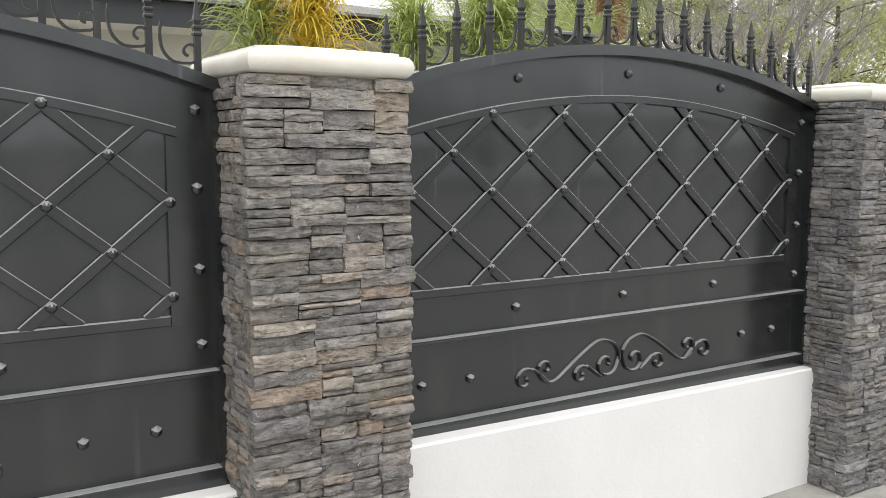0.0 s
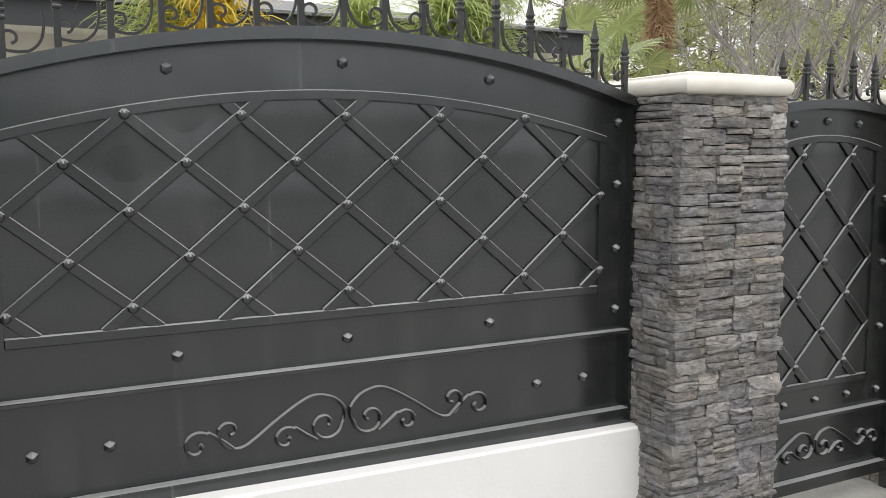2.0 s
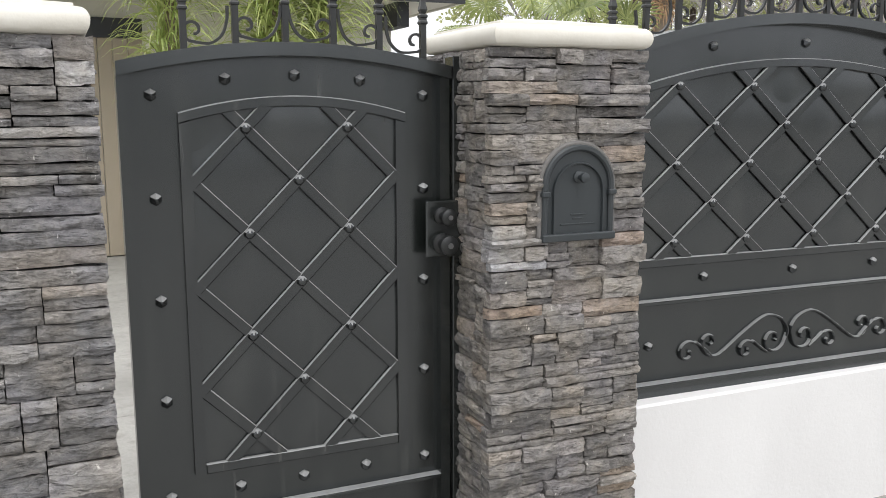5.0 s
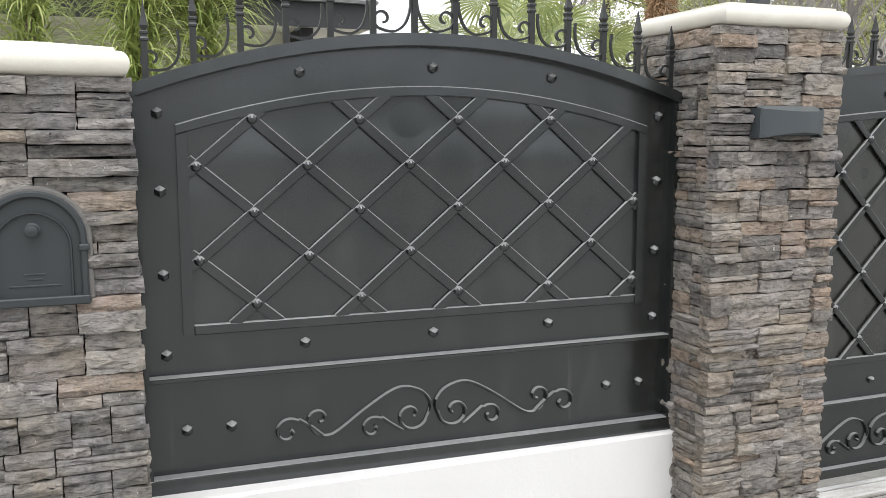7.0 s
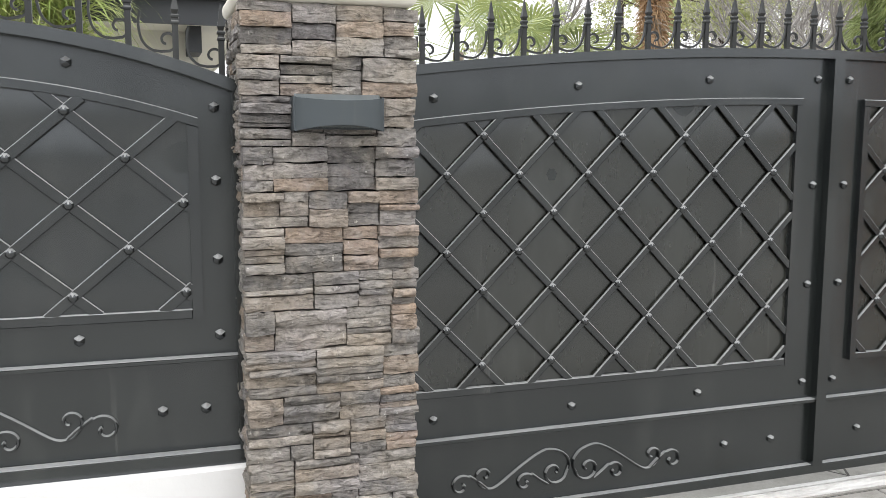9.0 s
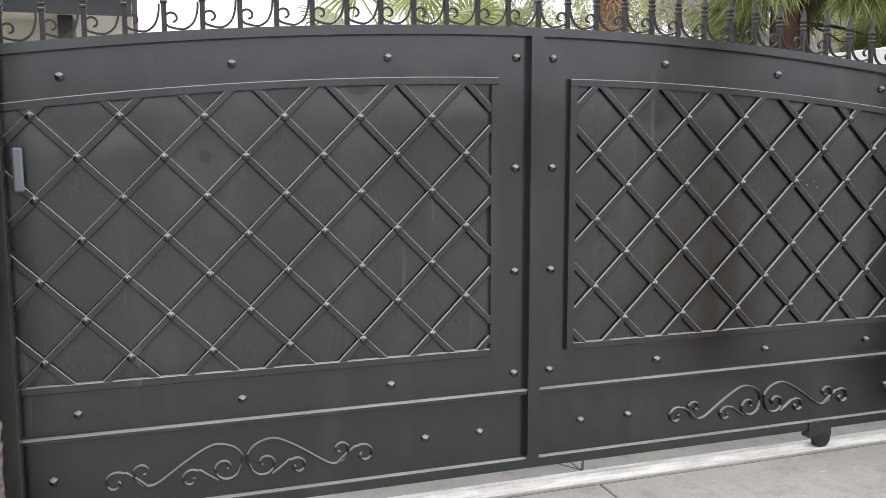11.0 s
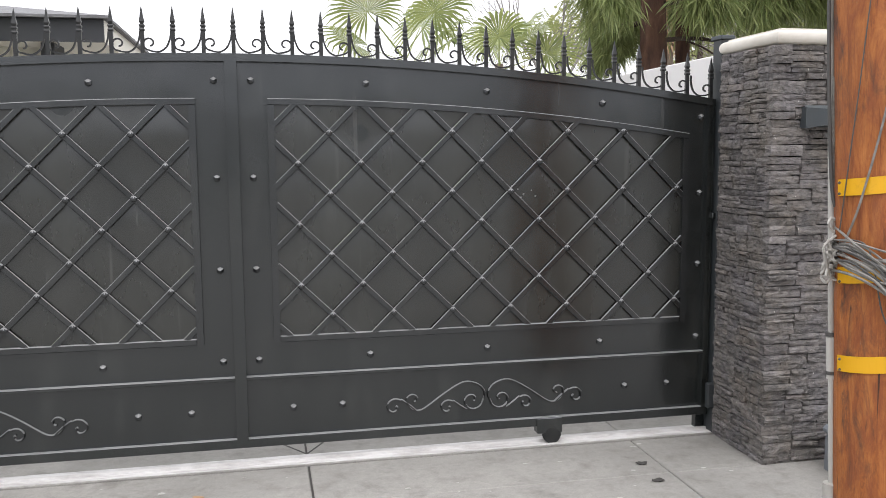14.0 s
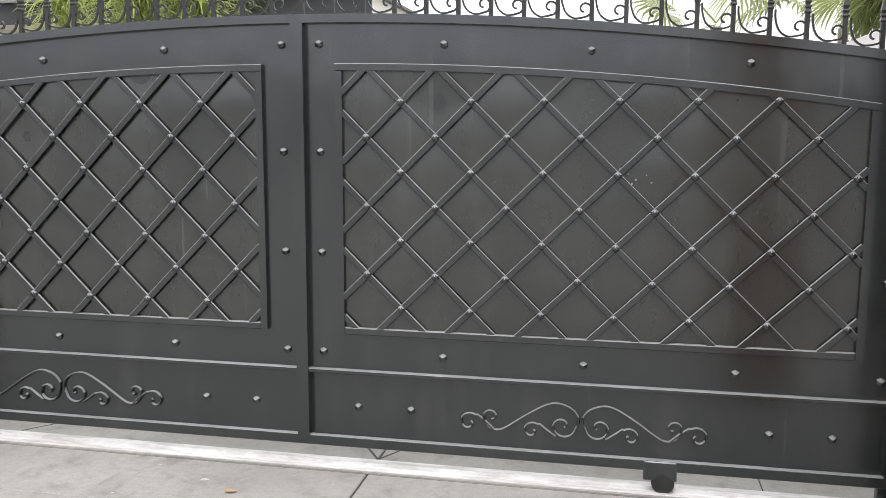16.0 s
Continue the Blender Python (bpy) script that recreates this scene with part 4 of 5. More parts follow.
def wall_lamp(x, y, z):
    """A bowed shade open above and below, with a lens."""
    lamp = thing("wall_lamp", (x, y, z), "slate grey bowed metal wall lamp on the stone pillar", "wall lamp", "wall lamps")
    arc = [(0.128 * math.sin(a), -0.030 - 0.062 * (math.cos(a) - math.cos(1.15)) / (1 - math.cos(1.15))) for a in np.linspace(-1.15, 1.15, 21)]
    arc = [(px * 0.128 / (0.128 * math.sin(1.15)), py) for px, py in arc]
    v, f, n = [], [], len(arc)
    for s, h0, h1 in ((1.0, -0.048, 0.050), (0.95, -0.046, 0.048)):
        bow = [1 - (px / 0.128) ** 2 for px, _ in arc]
        v += [(px * s, py * (1 if s == 1 else 0.92), h0 + 0.018 * q) for (px, py), q in zip(arc, bow)] + [(px * s, py * (1 if s == 1 else 0.92), h1 - 0.004 - 0.010 * q) for (px, py), q in zip(arc, bow)]
    for i in range(n - 1):
        f += [(i, i + 1, n + i + 1, n + i), (2 * n + i, 3 * n + i, 3 * n + i + 1, 2 * n + i + 1), (n + i, n + i + 1, 3 * n + i + 1, 3 * n + i), (i, 2 * n + i, 2 * n + i + 1, i + 1)]
    f += [(0, n, 3 * n, 2 * n), (n - 1, 3 * n - 1, 4 * n - 1, 2 * n - 1)]
    part("shade", Geo().add(v, f), M_LAMP, lamp, smooth=True)
    for s in (-1, 1):
        part("end_plate", Geo().box((s * 0.1245 - 0.004, -0.034, -0.046), (s * 0.1245 + 0.004, 0.02, 0.048), 0.001), M_LAMP, lamp)
    part("back_plate", Geo().box((-0.118, -0.006, -0.042), (0.118, 0.02, 0.044), 0.002), M_LAMP, lamp)
    top_lens = [(px * 0.95, py * 0.92, 0.040 - 0.010 * (1 - (px / 0.128) ** 2)) for px, py in arc]
    part("lens", Geo().add(top_lens + [(px * 0.95, -0.004, 0.056) for px, _ in arc], [(i, i + 1, n + i + 1, n + i) for i in range(n - 1)]), M_LENS, lamp, "slanting smoked lens")
    part("lens", Geo().box((-0.10, -0.045, -0.036), (0.10, -0.008, -0.028), 0.002), M_LENS, lamp, "slanting smoked lens")
    return lamp


lamp_d = wall_lamp(7.459, 2.180, 1.612)
copy_thing(lamp_d, pose(12.33, 2.180, 1.610))

# ---- utility pole ----
PX, PY, PR = 11.815, 1.02, 0.175
pole = thing("utility_pole", (PX, PY, 0), "orange-brown stained timber utility pole with yellow strips", "utility pole")
LEAN_Y = radians(-2.86)
pole.rotation_euler.y = LEAN_Y


def pole_body():
    g, v, f = Geo(), [], []
    nz, na = 46, 40
    for j in range(nz + 1):
        z = -0.02 + 7.0 * (j / nz) ** 1.25
        for i in range(na):
            a = 2 * math.pi * i / na
            d = 0.004 * noise.noise(Vector((math.cos(a) * 2.2, math.sin(a) * 2.2, z * 0.5))) + 0.004 * noise.noise(Vector((math.cos(a) * 9, math.sin(a) * 9, z * 0.8)))
            r = PR - 0.006 * z + d
            v.append((r * math.cos(a), r * math.sin(a), z))
    for j in range(nz):
        for i in range(na):
            a, b = j * na + i, j * na + (i + 1) % na
            f.append((a, b, b + na, a + na))
    f.append(tuple(nz * na + i for i in range(na)))
    return g.add(v, f)


part("shaft", pole_body(), M_POLE, pole, smooth=True)


def band(z, h, a0, a1, tilt):
    v, f, n = [], [], 26
    for i in range(n + 1):
        a = radians(a0 + (a1 - a0) * i / n)
        for rr in (PR + 0.003 - 0.006 * z, PR + 0.0065 - 0.006 * z):
            for dz in (-h / 2, h / 2):
                v.append((rr * math.cos(a), rr * math.sin(a), z + dz + tilt * i / n))
    for i in range(n):
        a = 4 * i
        f += [(a, a + 4, a + 5, a + 1), (a + 2, a + 3, a + 7, a + 6), (a + 1, a + 5, a + 7, a + 3), (a, a + 2, a + 6, a + 4)]
    f += [(0, 1, 3, 2), (4 * n, 4 * n + 2, 4 * n + 3, 4 * n + 1)]
    return Geo().add(v, f)


for z, tilt in ((1.362, 0.040), (1.085, 0.065), (0.800, 0.070)):
    strip = part("strip", band(z, 0.052, 173, 345, tilt), M_YELLOW, pole, "yellow plastic strip")
    for dz in (-0.017, 0.017):
        a = radians(178)
        part("nail", Geo().lathe([(0.005, 0), (0.003, -0.003)], 8, "y"), M_CABLE_DK, strip, at=((PR + 0.006) * math.cos(a), (PR + 0.006) * math.sin(a) - 0.004, z + dz))
for a, z, w, h in ((262, 0.95, 0.035, 0.02), (272, 0.66, 0.018, 0.085), (235, 0.30, 0.012, 0.16), (285, 1.22, 0.02, 0.05)):
    a = radians(a)
    g = Geo()
    s = random.Random(int(z * 100))
    rim = [(w * (0.7 + 0.5 * s.random()) * math.cos(2 * math.pi * i / 11), h * (0.7 + 0.5 * s.random()) * math.sin(2 * math.pi * i / 11)) for i in range(11)]
    g.add([((PR - 0.006 * z + 0.002) * math.cos(a + du / PR), (PR - 0.006 * z + 0.002) * math.sin(a + du / PR), z + dz) for du, dz in rim] + [((PR - 0.006 * z + 0.004) * math.cos(a), (PR - 0.006 * z + 0.004) * math.sin(a), z)],
          [(i, (i + 1) % 11, 11) for i in range(11)])
    part("scar", g, M_SPLINTER, pole, "pale splintered scar")

# conduit and cables beside the pole
CXX, CYY = 11.668, 1.112
conduit = thing("conduit", (CXX, CYY, 0), "grey weathered conduit strapped to the timber pole", "conduit")
conduit.rotation_euler.y = LEAN_Y
part("pipe", Geo().tube([(0, 0, 0.30), (0.002, 0, 1.2), (0.006, 0, 2.4), (0.012, 0.004, 6.8)], 0.011, 10), M_PVC, conduit, smooth=True)
part("sleeve", Geo().tube([(-0.004, 0, -0.02), (-0.004, 0, 0.36)], 0.024, 12), M_PVC, conduit, "pale plastic sleeve", smooth=True)
part("sleeve", Geo().tube([(0, 0, 0.72), (0, 0, 0.86)], 0.016, 12), M_PVC, conduit, "pale plastic sleeve", smooth=True)
for z in (0.26, 0.74, 0.87, 1.52):
    part("strap", Geo().lathe([(0.026 if z < 0.5 else 0.018, -0.006), (0.026 if z < 0.5 else 0.018, 0.006)], 12), M_CABLE_DK, conduit, at=(0, 0, z))

bundle = thing("cable_bundle", (CXX - 0.057, CYY, 1.15), "tangled bundle of grey cables tied to the pole", "cables")
bundle.rotation_euler.y = LEAN_Y
cr = random.Random(5)
for i in range(20):
    z = cr.uniform(-0.05, 0.06)
    drop = cr.uniform(0.16, 0.60)
    pts = []
    for k in range(9):
        t = k / 8
        a = radians(205 + 120 * t)
        rr = PR + 0.02 + 0.05 * math.sin(math.pi * t) * cr.uniform(0.6, 1.3)
        pts.append((PX + rr * math.cos(a) - CXX - (0.03 if k == 0 else 0), PY + rr * math.sin(a) - CYY, z - drop * t * (0.6 + 0.4 * t) + cr.uniform(-0.012, 0.012)))
    pts = [(cr.uniform(-0.03, 0.0), cr.uniform(-0.05, -0.02), z + cr.uniform(-0.02, 0.02))] + pts
    part("cable", Geo().tube(smooth_path(pts, 4), cr.uniform(0.0032, 0.0052), 6), M_CABLE if i % 4 else M_CABLE_DK, bundle, smooth=True)
for i in range(12):
    x, z = cr.uniform(-0.02, 0.015), cr.uniform(-0.03, 0.05)
    pts = [(x, -0.03, z)]
    for k in range(4):
        pts.append((x - cr.uniform(-0.03, 0.075), -0.03 - cr.uniform(0, 0.06), z + cr.uniform(-0.085, 0.06)))
    part("cable_end", Geo().tube(smooth_path(pts, 5), 0.0045, 6), M_PVC, bundle, "pale cut cable end", smooth=True)
part("cable", Geo().tube(smooth_path([(0.0, -0.02, 0.55), (-0.004, -0.018, 0.30), (0.004, -0.03, 0.16), (-0.005, -0.03, 0.02), (0.003, -0.03, -0.25)], 5), 0.007, 7), M_CABLE, bundle, smooth=True)
part("cable", Geo().tube(smooth_path([(0.005, -0.02, 5.2), (-0.012, -0.018, 1.5), (-0.02, -0.02, 0.55), (-0.012, -0.03, 0.16), (0.02, -0.05, 0.20)], 6), 0.006, 7), M_CABLE_DK, bundle, smooth=True)


def round_pole(turns, r, off=0.014):
    """A cable that lies on the pole's face through (degrees round it, height)."""
    pts = []
    for a, z in turns:
        rr, a = PR - 0.006 * z + off, radians(a)
        pts.append((PX - CXX + rr * math.cos(a), PY - CYY + rr * math.sin(a), z - 1.15))
    return Geo().tube(smooth_path(pts, 6), r, 7)


part("cable", round_pole(((268, 3.4), (262, 2.6), (250, 1.95), (228, 1.60), (205, 1.32), (186, 1.18)), 0.0036), M_CABLE, bundle, smooth=True)
part("cable", round_pole(((232, 2.9), (222, 2.2), (206, 1.75), (190, 1.42), (178, 1.22)), 0.0020, 0.010), M_CABLE_DK, bundle, smooth=True)
part("cable", round_pole(((192, 1.20), (212, 1.18), (220, 1.08), (225, 0.98), (238, 0.86), (244, 0.80)), 0.0026, 0.024), M_CABLE_DK, bundle, smooth=True)

util = thing("utility_box", (12.50, 1.90, 0), "blue-grey plastic utility box at the pillar's foot", "utility box")
part("body", Geo().box((-0.19, -0.16, -0.01), (0.19, 0.18, 0.17), 0.012), M_UTIL, util)
part("lid", Geo().box((-0.20, -0.17, 0.17), (0.20, 0.19, 0.212), 0.015), M_UTIL, util)

# litter on the slabs
for i, (x, y, s) in enumerate(((9.497, 2.348, 0.018), (11.523, 2.316, 0.022), (11.50, 2.10, 0.02), (8.9, 2.0, 0.012))):
    q = random.Random(i)
    g = Geo()
    rim = [(s * (0.6 + 0.5 * q.random()) * math.cos(2 * math.pi * k / 9) * 1.6, s * (0.5 + 0.5 * q.random()) * math.sin(2 * math.pi * k / 9), 0.004 + 0.012 * q.random()) for k in range(9)]
    g.add(rim + [(0, 0, 0.003)] + [(a, b, c - 0.003) for a, b, c in rim], [(k, (k + 1) % 9, 9) for k in range(9)] + [(k, 10 + k, 10 + (k + 1) % 9, (k + 1) % 9) for k in range(9)])
    solid("dry_leaf", g, M_DEAD if i in (0, 3) else M_JOINT, "curled dry brown leaf lying on the concrete", "leaf", "fallen leaves", at=(x, y, 0.0))

flecks = Geo()
fr = random.Random(3)
for _ in range(60):
    x, y, s = fr.uniform(9.0, 12.0), fr.uniform(1.2, 2.6), fr.uniform(0.004, 0.013)
    a = fr.uniform(0, 3)
    rim = [(x + s * fr.uniform(0.5, 1.4) * math.cos(a + k * 1.257) * 1.5, y + s * fr.uniform(0.5, 1.2) * math.sin(a + k * 1.257), 0.0025) for k in range(5)]
    flecks.add(rim + [(x, y, 0.005)], [(k, (k + 1) % 5, 5) for k in range(5)])
solid("paint_fleck", flecks, M_PVC, "pale paint flecks scattered on the concrete", "litter", kind="stuff")

# ---- behind the fence: house, side wall, planting ----
house = thing("house", (0, 0, 0), "low beige stucco house with dark fascia and shingle roof", "house")
part("wall", Geo().box((-9.0, 9.95, 0), (7.55, 16.0, 2.80)), M_WALL, house)
part("fascia", Geo().box((-10.0, 9.15, 2.70), (8.14, 9.19, 2.95)), M_FASCIA, house)
part("fascia", Geo().box((8.10, 9.192, 2.70), (8.14, 16.6, 2.95)), M_WALL, house, "pale grey side fascia")
part("soffit", Geo().box((-10.0, 9.192, 2.72), (8.098, 16.6, 2.76)), M_WALL, house)
part("roof", Geo().add([(-10, 9.08, 2.955), (8.2, 9.08, 2.955), (8.2, 16.7, 2.955), (-10, 16.7, 2.955), (-10, 9.08, 2.985), (8.2, 9.08, 2.985), (8.2, 16.7, 2.985), (-10, 16.7, 2.985), (-6, 12.9, 3.75), (4.6, 12.9, 3.75)],
                       [(0, 1, 2, 3), (0, 4, 5, 1), (1, 5, 6, 2), (2, 6, 7, 3), (3, 7, 4, 0), (4, 8, 9, 5), (5, 9, 6), (6, 9, 8, 7), (7, 8, 4)]), M_SHINGLE, house, "grey shingle roof")
part("beam", Geo().box((7.42, 9.4, 2.45), (7.56, 9.949, 2.719)), M_FASCIA, house)
part("lintel", Geo().box((3.4, 9.90, 2.28), (4.76, 9.949, 2.48)), M_FASCIA, house)
for k in range(9):
    part("board", Geo().box((3.41 + k * 0.15, 9.915, 0.0), (3.555 + k * 0.15, 9.949, 2.279), 0.004), M_TAN, house, "tan door board")

solid("wall_4", Geo().box((12.40, 2.80, -0.03), (12.57, 12.0, 2.01), 0.006), M_STUCCO, "white boundary wall beside the driveway", "wall", kind="structure")


def strap_plant(x, y, z, reach, n, material, seed, label, drop=1.0):
    """A trunk and a fountain of long narrow drooping leaves."""
    r = random.Random(seed)
    p = thing("weeping_palm", (x, y, 0), label, "palm", "weeping palms")
    part("trunk", Geo().tube([(0, 0, -0.05), (0.03, 0, z * 0.5), (0, 0.02, z)], 0.07, 10, [1.3, 0.9, 0.7]), M_PALMBARK, p, smooth=True)
    g = Geo()
    for _ in range(n):
        a, e, L = r.uniform(0, 2 * math.pi), r.uniform(0.15, 1.45), reach * r.uniform(0.6, 1.15)
        w = r.uniform(0.005, 0.011)
        base = Vector((r.uniform(-0.12, 0.12), r.uniform(-0.12, 0.12), z + 0.15 - 1.3 * r.random() ** 1.6))
        d = Vector((math.cos(a) * math.cos(e), math.sin(a) * math.cos(e), math.sin(e)))
        side = Vector((-math.sin(a), math.cos(a), 0)).lerp(Vector((0, 0, 1)), r.uniform(0, 0.4)).normalized()
        v, pos = [], base.copy()
        for k in range(7):
            t = k / 6
            ww = w * (1 - t ** 2) + 0.0015
            v += [tuple(pos - side * ww), tuple(pos + side * ww)]
            pos = pos + d * (L / 6)
            d = (d + Vector((0, 0, -0.34 * drop * (0.4 + t)))).normalized()
        g.add(v, [(2 * k, 2 * k + 1, 2 * k + 3, 2 * k + 2) for k in range(6)])
    tagged(part("crown", g, material, p), kind="stuff")
    return p


strap_plant(2.68, 7.1, 2.70, 0.60, 560, M_REED, 21, "green weeping palm in front of the house", 1.5)
strap_plant(2.99, 6.75, 2.66, 0.66, 620, M_REED_Y, 22, "golden weeping palm in front of the house", 1.5)
strap_plant(6.30, 8.5, 3.15, 0.85, 1000, M_REED, 23, "green weeping palm near the eave", 1.5)
strap_plant(5.75, 8.2, 2.85, 0.75, 800, M_REED, 24, "green weeping palm near the eave", 1.5)
strap_plant(4.85, 8.3, 2.75, 0.65, 600, M_REED, 25, "yellow-green weeping palm near the eave", 1.5)


def fan_palm(x, y, z, size, n, seed, label, skirt=0, trunk_r=0.11):
    """A trunk, fan leaves of many pleated blades on stalks, and a skirt of dead leaves."""
    r = random.Random(seed)
    p = thing("fan_palm", (x, y, 0), label, "palm", "fan palms")
    part("trunk", Geo().tube([(0, 0, -0.05), (0.05, 0, z * 0.5), (0, 0.03, z)], trunk_r, 14, [1.25, 1.0, 0.9]), M_PALMBARK, p, smooth=True)

    def leaf(g, base, d, stalk, R, droop, blades=30):
        d = d.normalized()
        tip = base + d * stalk + Vector((0, 0, -0.08 * stalk))
        side = d.cross(Vector((0, 0, 1)))
        side = side.normalized() if side.length > 0.05 else Vector((1, 0, 0))
        up = side.cross(d)
        roll = r.uniform(-0.6, 0.6)
        side, up = side * math.cos(roll) + up * math.sin(roll), up * math.cos(roll) - side * math.sin(roll)
        g.add([tuple(base - side * 0.02), tuple(base + side * 0.02), tuple(tip + side * 0.012), tuple(tip - side * 0.012)], [(0, 1, 2, 3)])
        for b in range(blades):
            a = radians(-150 + 300 * b / (blades - 1))
            q = d * math.cos(a) + side * math.sin(a)
            L = R * (0.72 + 0.28 * math.cos(a * 0.6)) * r.uniform(0.9, 1.05)
            s = (side * math.cos(a) - d * math.sin(a)) * (L * 0.042)
            m1 = tip + q * L * 0.55 + up * 0.03 * L
            m2 = tip + q * L * 0.82 + Vector((0, 0, -droop * 0.10 * L))
            e = tip + q * L * 0.97 + Vector((0, 0, -droop * 0.34 * L))
            g.add([tuple(tip), tuple(m1 - s), tuple(m1 + s), tuple(m2 - s * 0.55), tuple(m2 + s * 0.55), tuple(e)], [(0, 1, 2), (1, 3, 4, 2), (3, 5, 4)])

    g = Geo()
    for i in range(n):
        a, e = 2.4 * i + r.uniform(-0.3, 0.3), r.uniform(-0.5, 1.35)
        leaf(g, Vector((0, 0, z + r.uniform(-0.2, 0.1))), Vector((math.cos(a) * math.cos(e), math.sin(a) * math.cos(e), math.sin(e))), size * r.uniform(0.7, 1.1), size * r.uniform(0.62, 0.8), r.uniform(0.3, 1.0))
    tagged(part("crown", g, M_FAN, p), kind="stuff")
    if skirt:
        g = Geo()
        for i in range(skirt):
            a, e = 2.4 * i, r.uniform(-1.45, -1.05)
            leaf(g, Vector((0, 0, z - r.uniform(0.1, 2.6))), Vector((math.cos(a) * math.cos(e), math.sin(a) * math.cos(e), math.sin(e))), size * 0.32, size * 0.46, 0.6, 14)
        tagged(part("dead_skirt", g, M_DEAD, p, "hanging dead brown leaves"), kind="stuff")
    return p


fan_palm(12.5, 15.2, 3.15, 1.4, 11, 31, "young green fan palm behind the driveway gate")
fan_palm(15.2, 18.2, 3.4, 1.3, 9, 32, "yellow-green fan palm further back")
fan_palm(21.8, 23.6, 7.6, 1.5, 26, 33, "tall fan palm with a skirt of dead leaves", 70, 0.26)


def limbs(g, base, d, L, r0, depth, r, tips, spread=0.6, gravity=0.0):
    """Recursive branching into tapered tubes; the ends go to tips."""
    pts, rad, pos = [], [], Vector(base)
    for k in range(4):
        pts.append(pos.copy())
        rad.append(1 - 0.4 * k / 3)
        pos = pos + d * (L / 3)
        d = (d + Vector((r.uniform(-1, 1), r.uniform(-1, 1), r.uniform(-1, 1))) * 0.14 + Vector((0, 0, gravity))).normalized()
    g.tube(pts, r0, 6 if depth > 2 else 4 if depth > 1 else 3, rad)
    if depth <= 1:
        tips.append((pts[-1], d))
    if depth == 0:
        return
    for k in range(r.choice((2, 3, 3)) if depth > 1 else 3):
        t = r.uniform(0.45, 1.0)
        at = pts[0].lerp(pts[-1], t)
        nd = (d + Vector((r.uniform(-1, 1), r.uniform(-1, 1), r.uniform(-0.5, 0.9))) * spread).normalized()
        limbs(g, at, nd, L * r.uniform(0.55, 0.8), r0 * 0.52, depth - 1, r, tips, spread, gravity)


def bare_tree(x, y, h, seed):
    r = random.Random(seed)
    t = thing("bare_tree", (x, y, 0), "leafless grey tree with dense fine twigs", "tree", "bare trees")
    g, tips = Geo(), []
    part("trunk", Geo().tube([(0, 0, -0.1), (0.08, 0.05, h * 0.2), (0, 0, h * 0.42)], 0.16, 9, [1.3, 1, 0.8]), M_TWIG, t, smooth=True)
    for k in range(6):
        a = k * 1.05 + r.uniform(-0.3, 0.3)
        limbs(g, (0, 0, h * r.uniform(0.15, 0.42)), Vector((math.cos(a) * 0.6, math.sin(a) * 0.6, 0.8)).normalized(), h * 0.30, 0.06, 5, r, tips, 0.7)
    tagged(part("branchwork", g, M_TWIG, t), kind="stuff")
    return t


def leafy_tree(x, y, h, material, seed, label, n_leaf=5200, leaf=0.11, width=0.34, low=0.18, name="tree"):
    """Trunk, limbs and a crown of many small leaves gathered round the twigs."""
    r = random.Random(seed)
    t = thing(name, (x, y, 0), label, "tree", "background trees")
    part("trunk", Geo().tube([(0, 0, -0.1), (0.06, 0.03, h * 0.3), (0, 0, h * 0.75)], 0.02 * h, 9, [1.2, 0.9, 0.4]), M_LIMB, t, smooth=True)
    g, tips = Geo(), []
    for k in range(11):
        a, zz = k * 2.4, low + (0.85 - low) * k / 10
        limbs(g, (0, 0, h * zz * 0.85), Vector((math.cos(a), math.sin(a), 0.35)).normalized(), h * width * (1.15 - 0.75 * zz), 0.035, 3, r, tips, 0.65)
    tagged(part("limbwork", g, M_LIMB, t), kind="stuff")
    g = Geo()
    for _ in range(n_leaf):
        c, d = tips[r.randrange(len(tips))]
        c = c + Vector((r.gauss(0, 0.14), r.gauss(0, 0.14), r.gauss(0, 0.12))) * (h * 0.12)
        u = Vector((r.gauss(0, 1), r.gauss(0, 1), r.gauss(0, 0.6))).normalized()
        w = u.cross(Vector((r.gauss(0, 1), r.gauss(0, 1), r.gauss(0, 1)))).normalized() * leaf * 0.35
        u = u * leaf * r.uniform(0.6, 1.3)
        g.add([tuple(c - w * 0.2), tuple(c + u * 0.5 - w), tuple(c + u), tuple(c + u * 0.5 + w)], [(0, 1, 2, 3)])
    tagged(part("crown", g, material, t), kind="stuff")
    return t


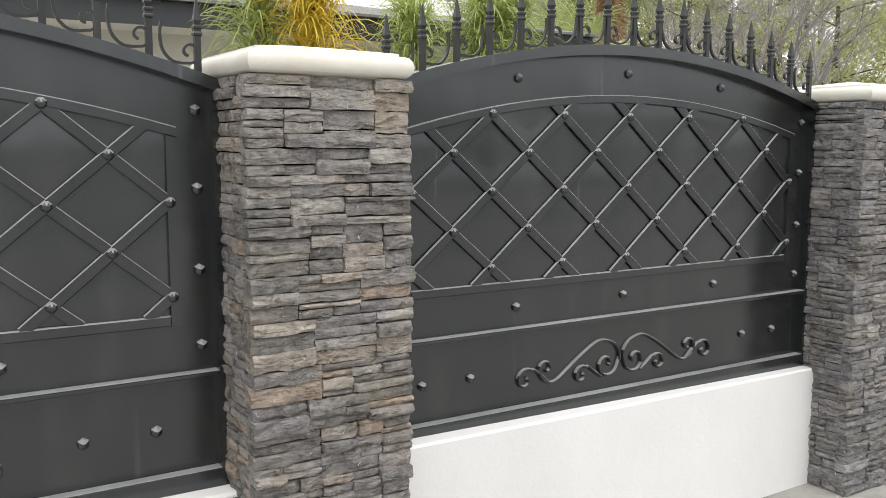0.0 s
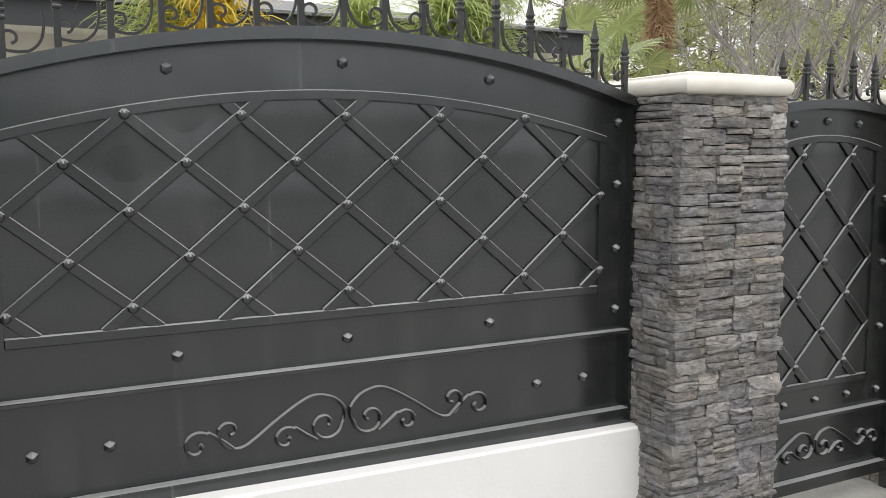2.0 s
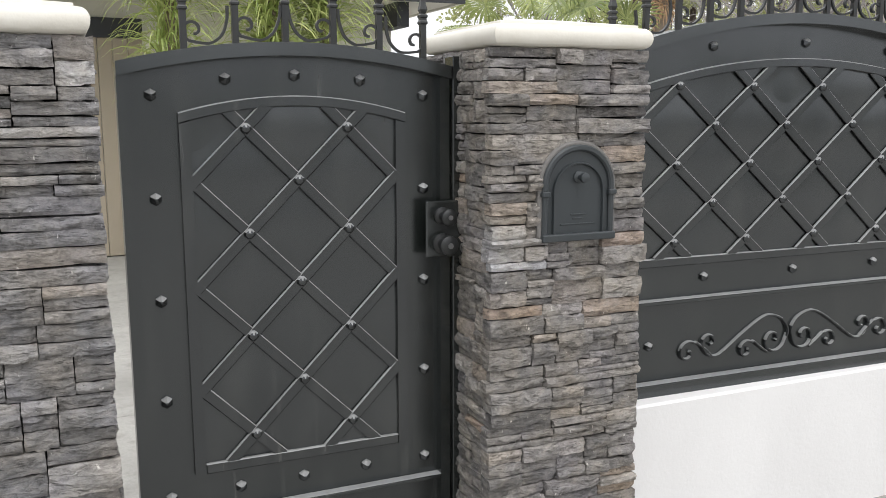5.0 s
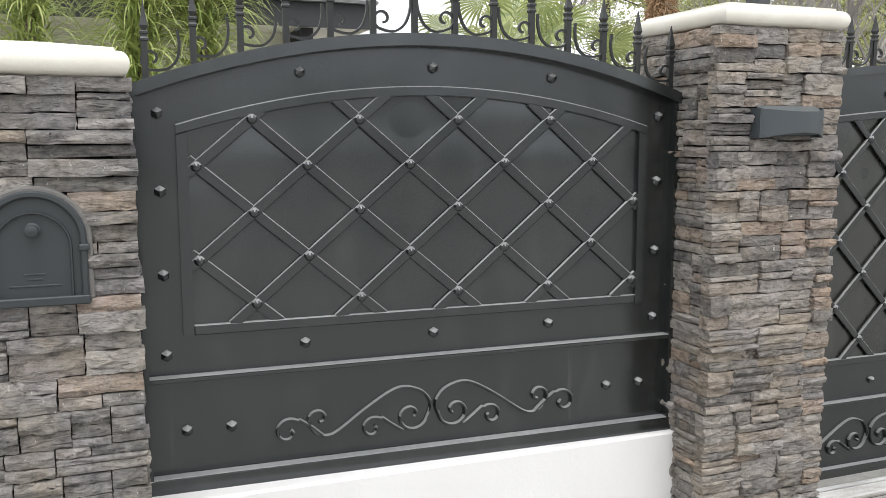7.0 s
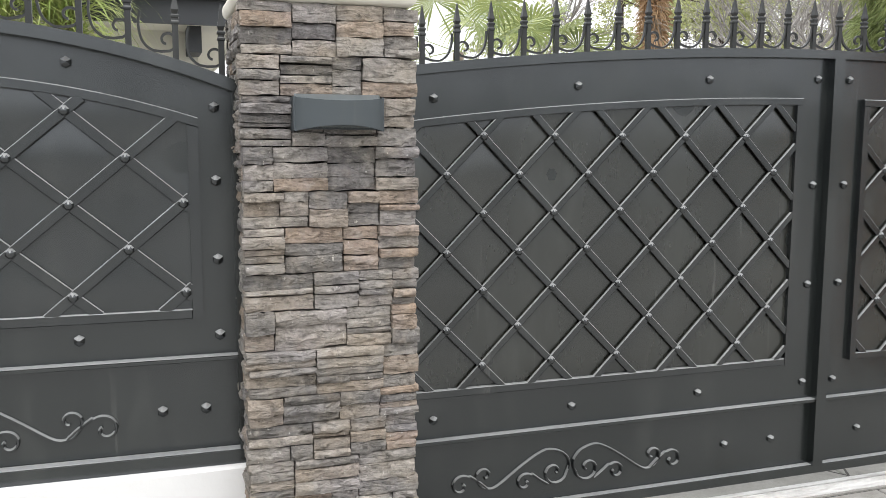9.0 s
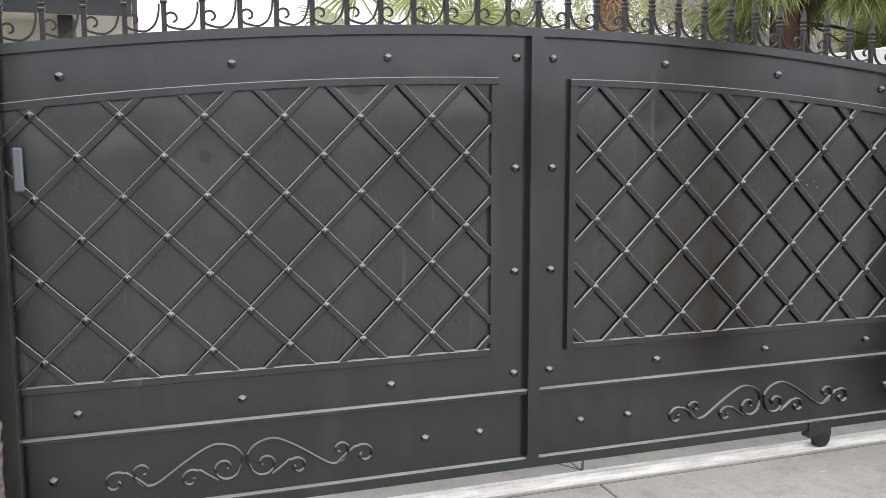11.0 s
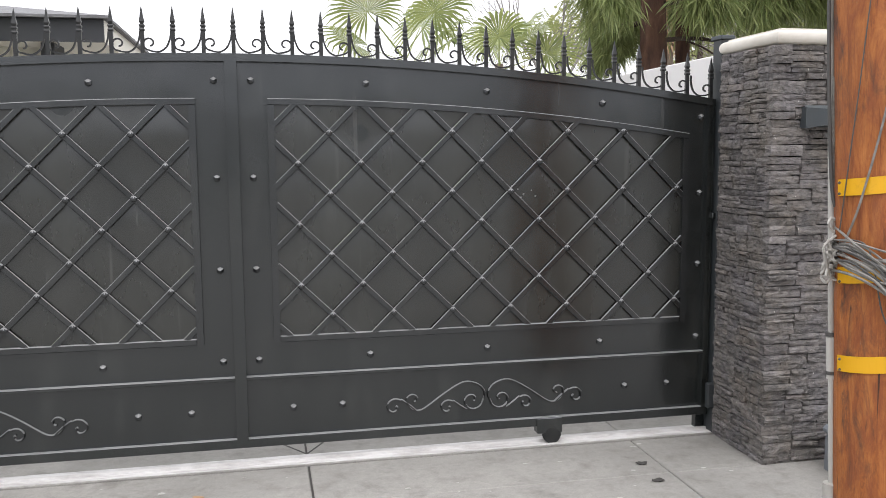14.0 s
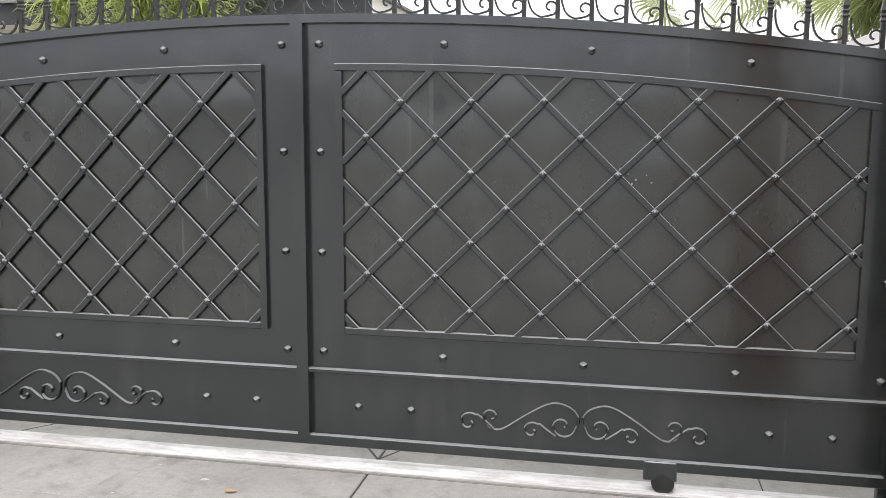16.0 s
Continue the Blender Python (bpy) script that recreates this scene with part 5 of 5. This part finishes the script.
def pine(x, y, h, seed, girth, left, right, low, label):
    """A rough-barked pine: short drooping branches thick with fine needles; left and right: how far the crown spreads."""
    r = random.Random(seed)
    t = thing("pine_tree", (x, y, 0), label, "tree", "background trees")
    g = Geo().tube(smooth_path([(0, 0, -0.1), (0.02, 0.05, 1.4), (0.0, 0.08, 3.0), (0.15, 0, h)], 4), girth, 14, [1.15 - 0.75 * k / 12 for k in range(13)])
    part("trunk", g, M_BARK, t, smooth=True)
    g, tips = Geo(), []
    for k in range(22):
        a = k * 2.4 + r.uniform(-0.3, 0.3)
        side = 0.5 + 0.5 * (math.cos(a) * 0.8 - math.sin(a) * 0.6)
        L = (left + (right - left) * side) / 2.1 * r.uniform(0.8, 1.1)
        limbs(g, (0.04, 0.05, low + (h - low - 0.2) * k / 21), Vector((math.cos(a), math.sin(a), 0.10)).normalized(), L, 0.020, 3, r, tips, 0.7, -0.10)
    tagged(part("limbwork", g, M_LIMB, t), kind="stuff")
    g = Geo()
    for c, d in tips:
        for _ in range(130):
            u = (d + Vector((r.gauss(0, 0.6), r.gauss(0, 0.6), r.gauss(-0.35, 0.5)))).normalized()
            b = c + Vector((r.gauss(0, 0.05), r.gauss(0, 0.05), r.gauss(0, 0.04))) - d * r.uniform(0, 0.25)
            L = r.uniform(0.10, 0.24)
            w = u.cross(Vector((r.gauss(0, 1), r.gauss(0, 1), r.gauss(0, 1)))).normalized() * 0.0045
            m = b + u * L * 0.6 + Vector((0, 0, -0.012))
            e = b + u * L + Vector((0, 0, -0.04))
            g.add([tuple(b), tuple(m - w), tuple(e), tuple(m + w)], [(0, 1, 2, 3)])
    tagged(part("crown", g, M_NEEDLE, t), kind="stuff")
    return t


pine(12.80, 4.94, 5.2, 41, 0.135, 0.75, 1.25, 2.3, "green pine with thick red-brown bark behind the white wall")
pine(13.15, 5.15, 5.6, 42, 0.075, 0.5, 1.2, 3.0, "green pine with slim pale brown trunk")
pine(14.7, 5.0, 5.6, 43, 0.13, 1.1, 1.8, 2.2, "green pine with low drooping branches")
for i, (x, y, h) in enumerate(((24, 20, 8), (22.5, 16.8, 7.5), (29, 28, 9.5), (20.0, 28, 9), (27, 24, 9), (26, 19, 8))):
    bare_tree(x, y, h, 50 + i)
for i, (x, y, h) in enumerate(((31, 21, 9), (36, 28, 11), (29, 35, 11), (38, 20, 10), (34, 37, 12), (43, 31, 13), (44, 22, 12))):
    leafy_tree(x, y, h, M_FOLIAGE, 60 + i, "tall olive-green tree in the distance", 5200, 0.16)
for i, (x, y, h) in enumerate(((50, 38, 15), (56, 30, 14), (41, 41, 15), (48, 47, 17), (60, 42, 17), (36, 33, 12), (33, 45, 15))):
    leafy_tree(x, y, h, M_FOLIAGE, 80 + i, "tall olive-green tree in the distance", 7000, 0.28)

# far side of the street, behind the camera: unseen, added to darken reflections


def hedge(name, label, seed, n, x0, x1, y0, y1, low, high, leaf, material):
    """A rough wall of leaves with an uneven top."""
    hr = random.Random(seed)
    far = Geo()
    for _ in range(n):
        x = hr.uniform(x0, x1)
        top = low + (high - low) * (0.5 + 0.5 * noise.noise(Vector((x * 0.35, seed, 0))))
        c = Vector((x, hr.uniform(y0, y1), hr.uniform(0, 1) ** 0.8 * top))
        u = Vector((hr.gauss(0, 1), hr.gauss(0, 0.4), hr.gauss(0, 1))).normalized() * leaf
        w = Vector((0, 1, 0)).cross(u) * 0.5
        far.add([tuple(c - u), tuple(c - w), tuple(c + u), tuple(c + w)], [(0, 1, 2, 3)])
    return solid(name, far, material, label, "hedge", kind="structure")


hedge("backdrop", "unseen dark hedge added behind the camera for reflections", 9, 9000, -80, 95, -46, -41, 2.5, 4.6, 0.7, M_HEDGE)
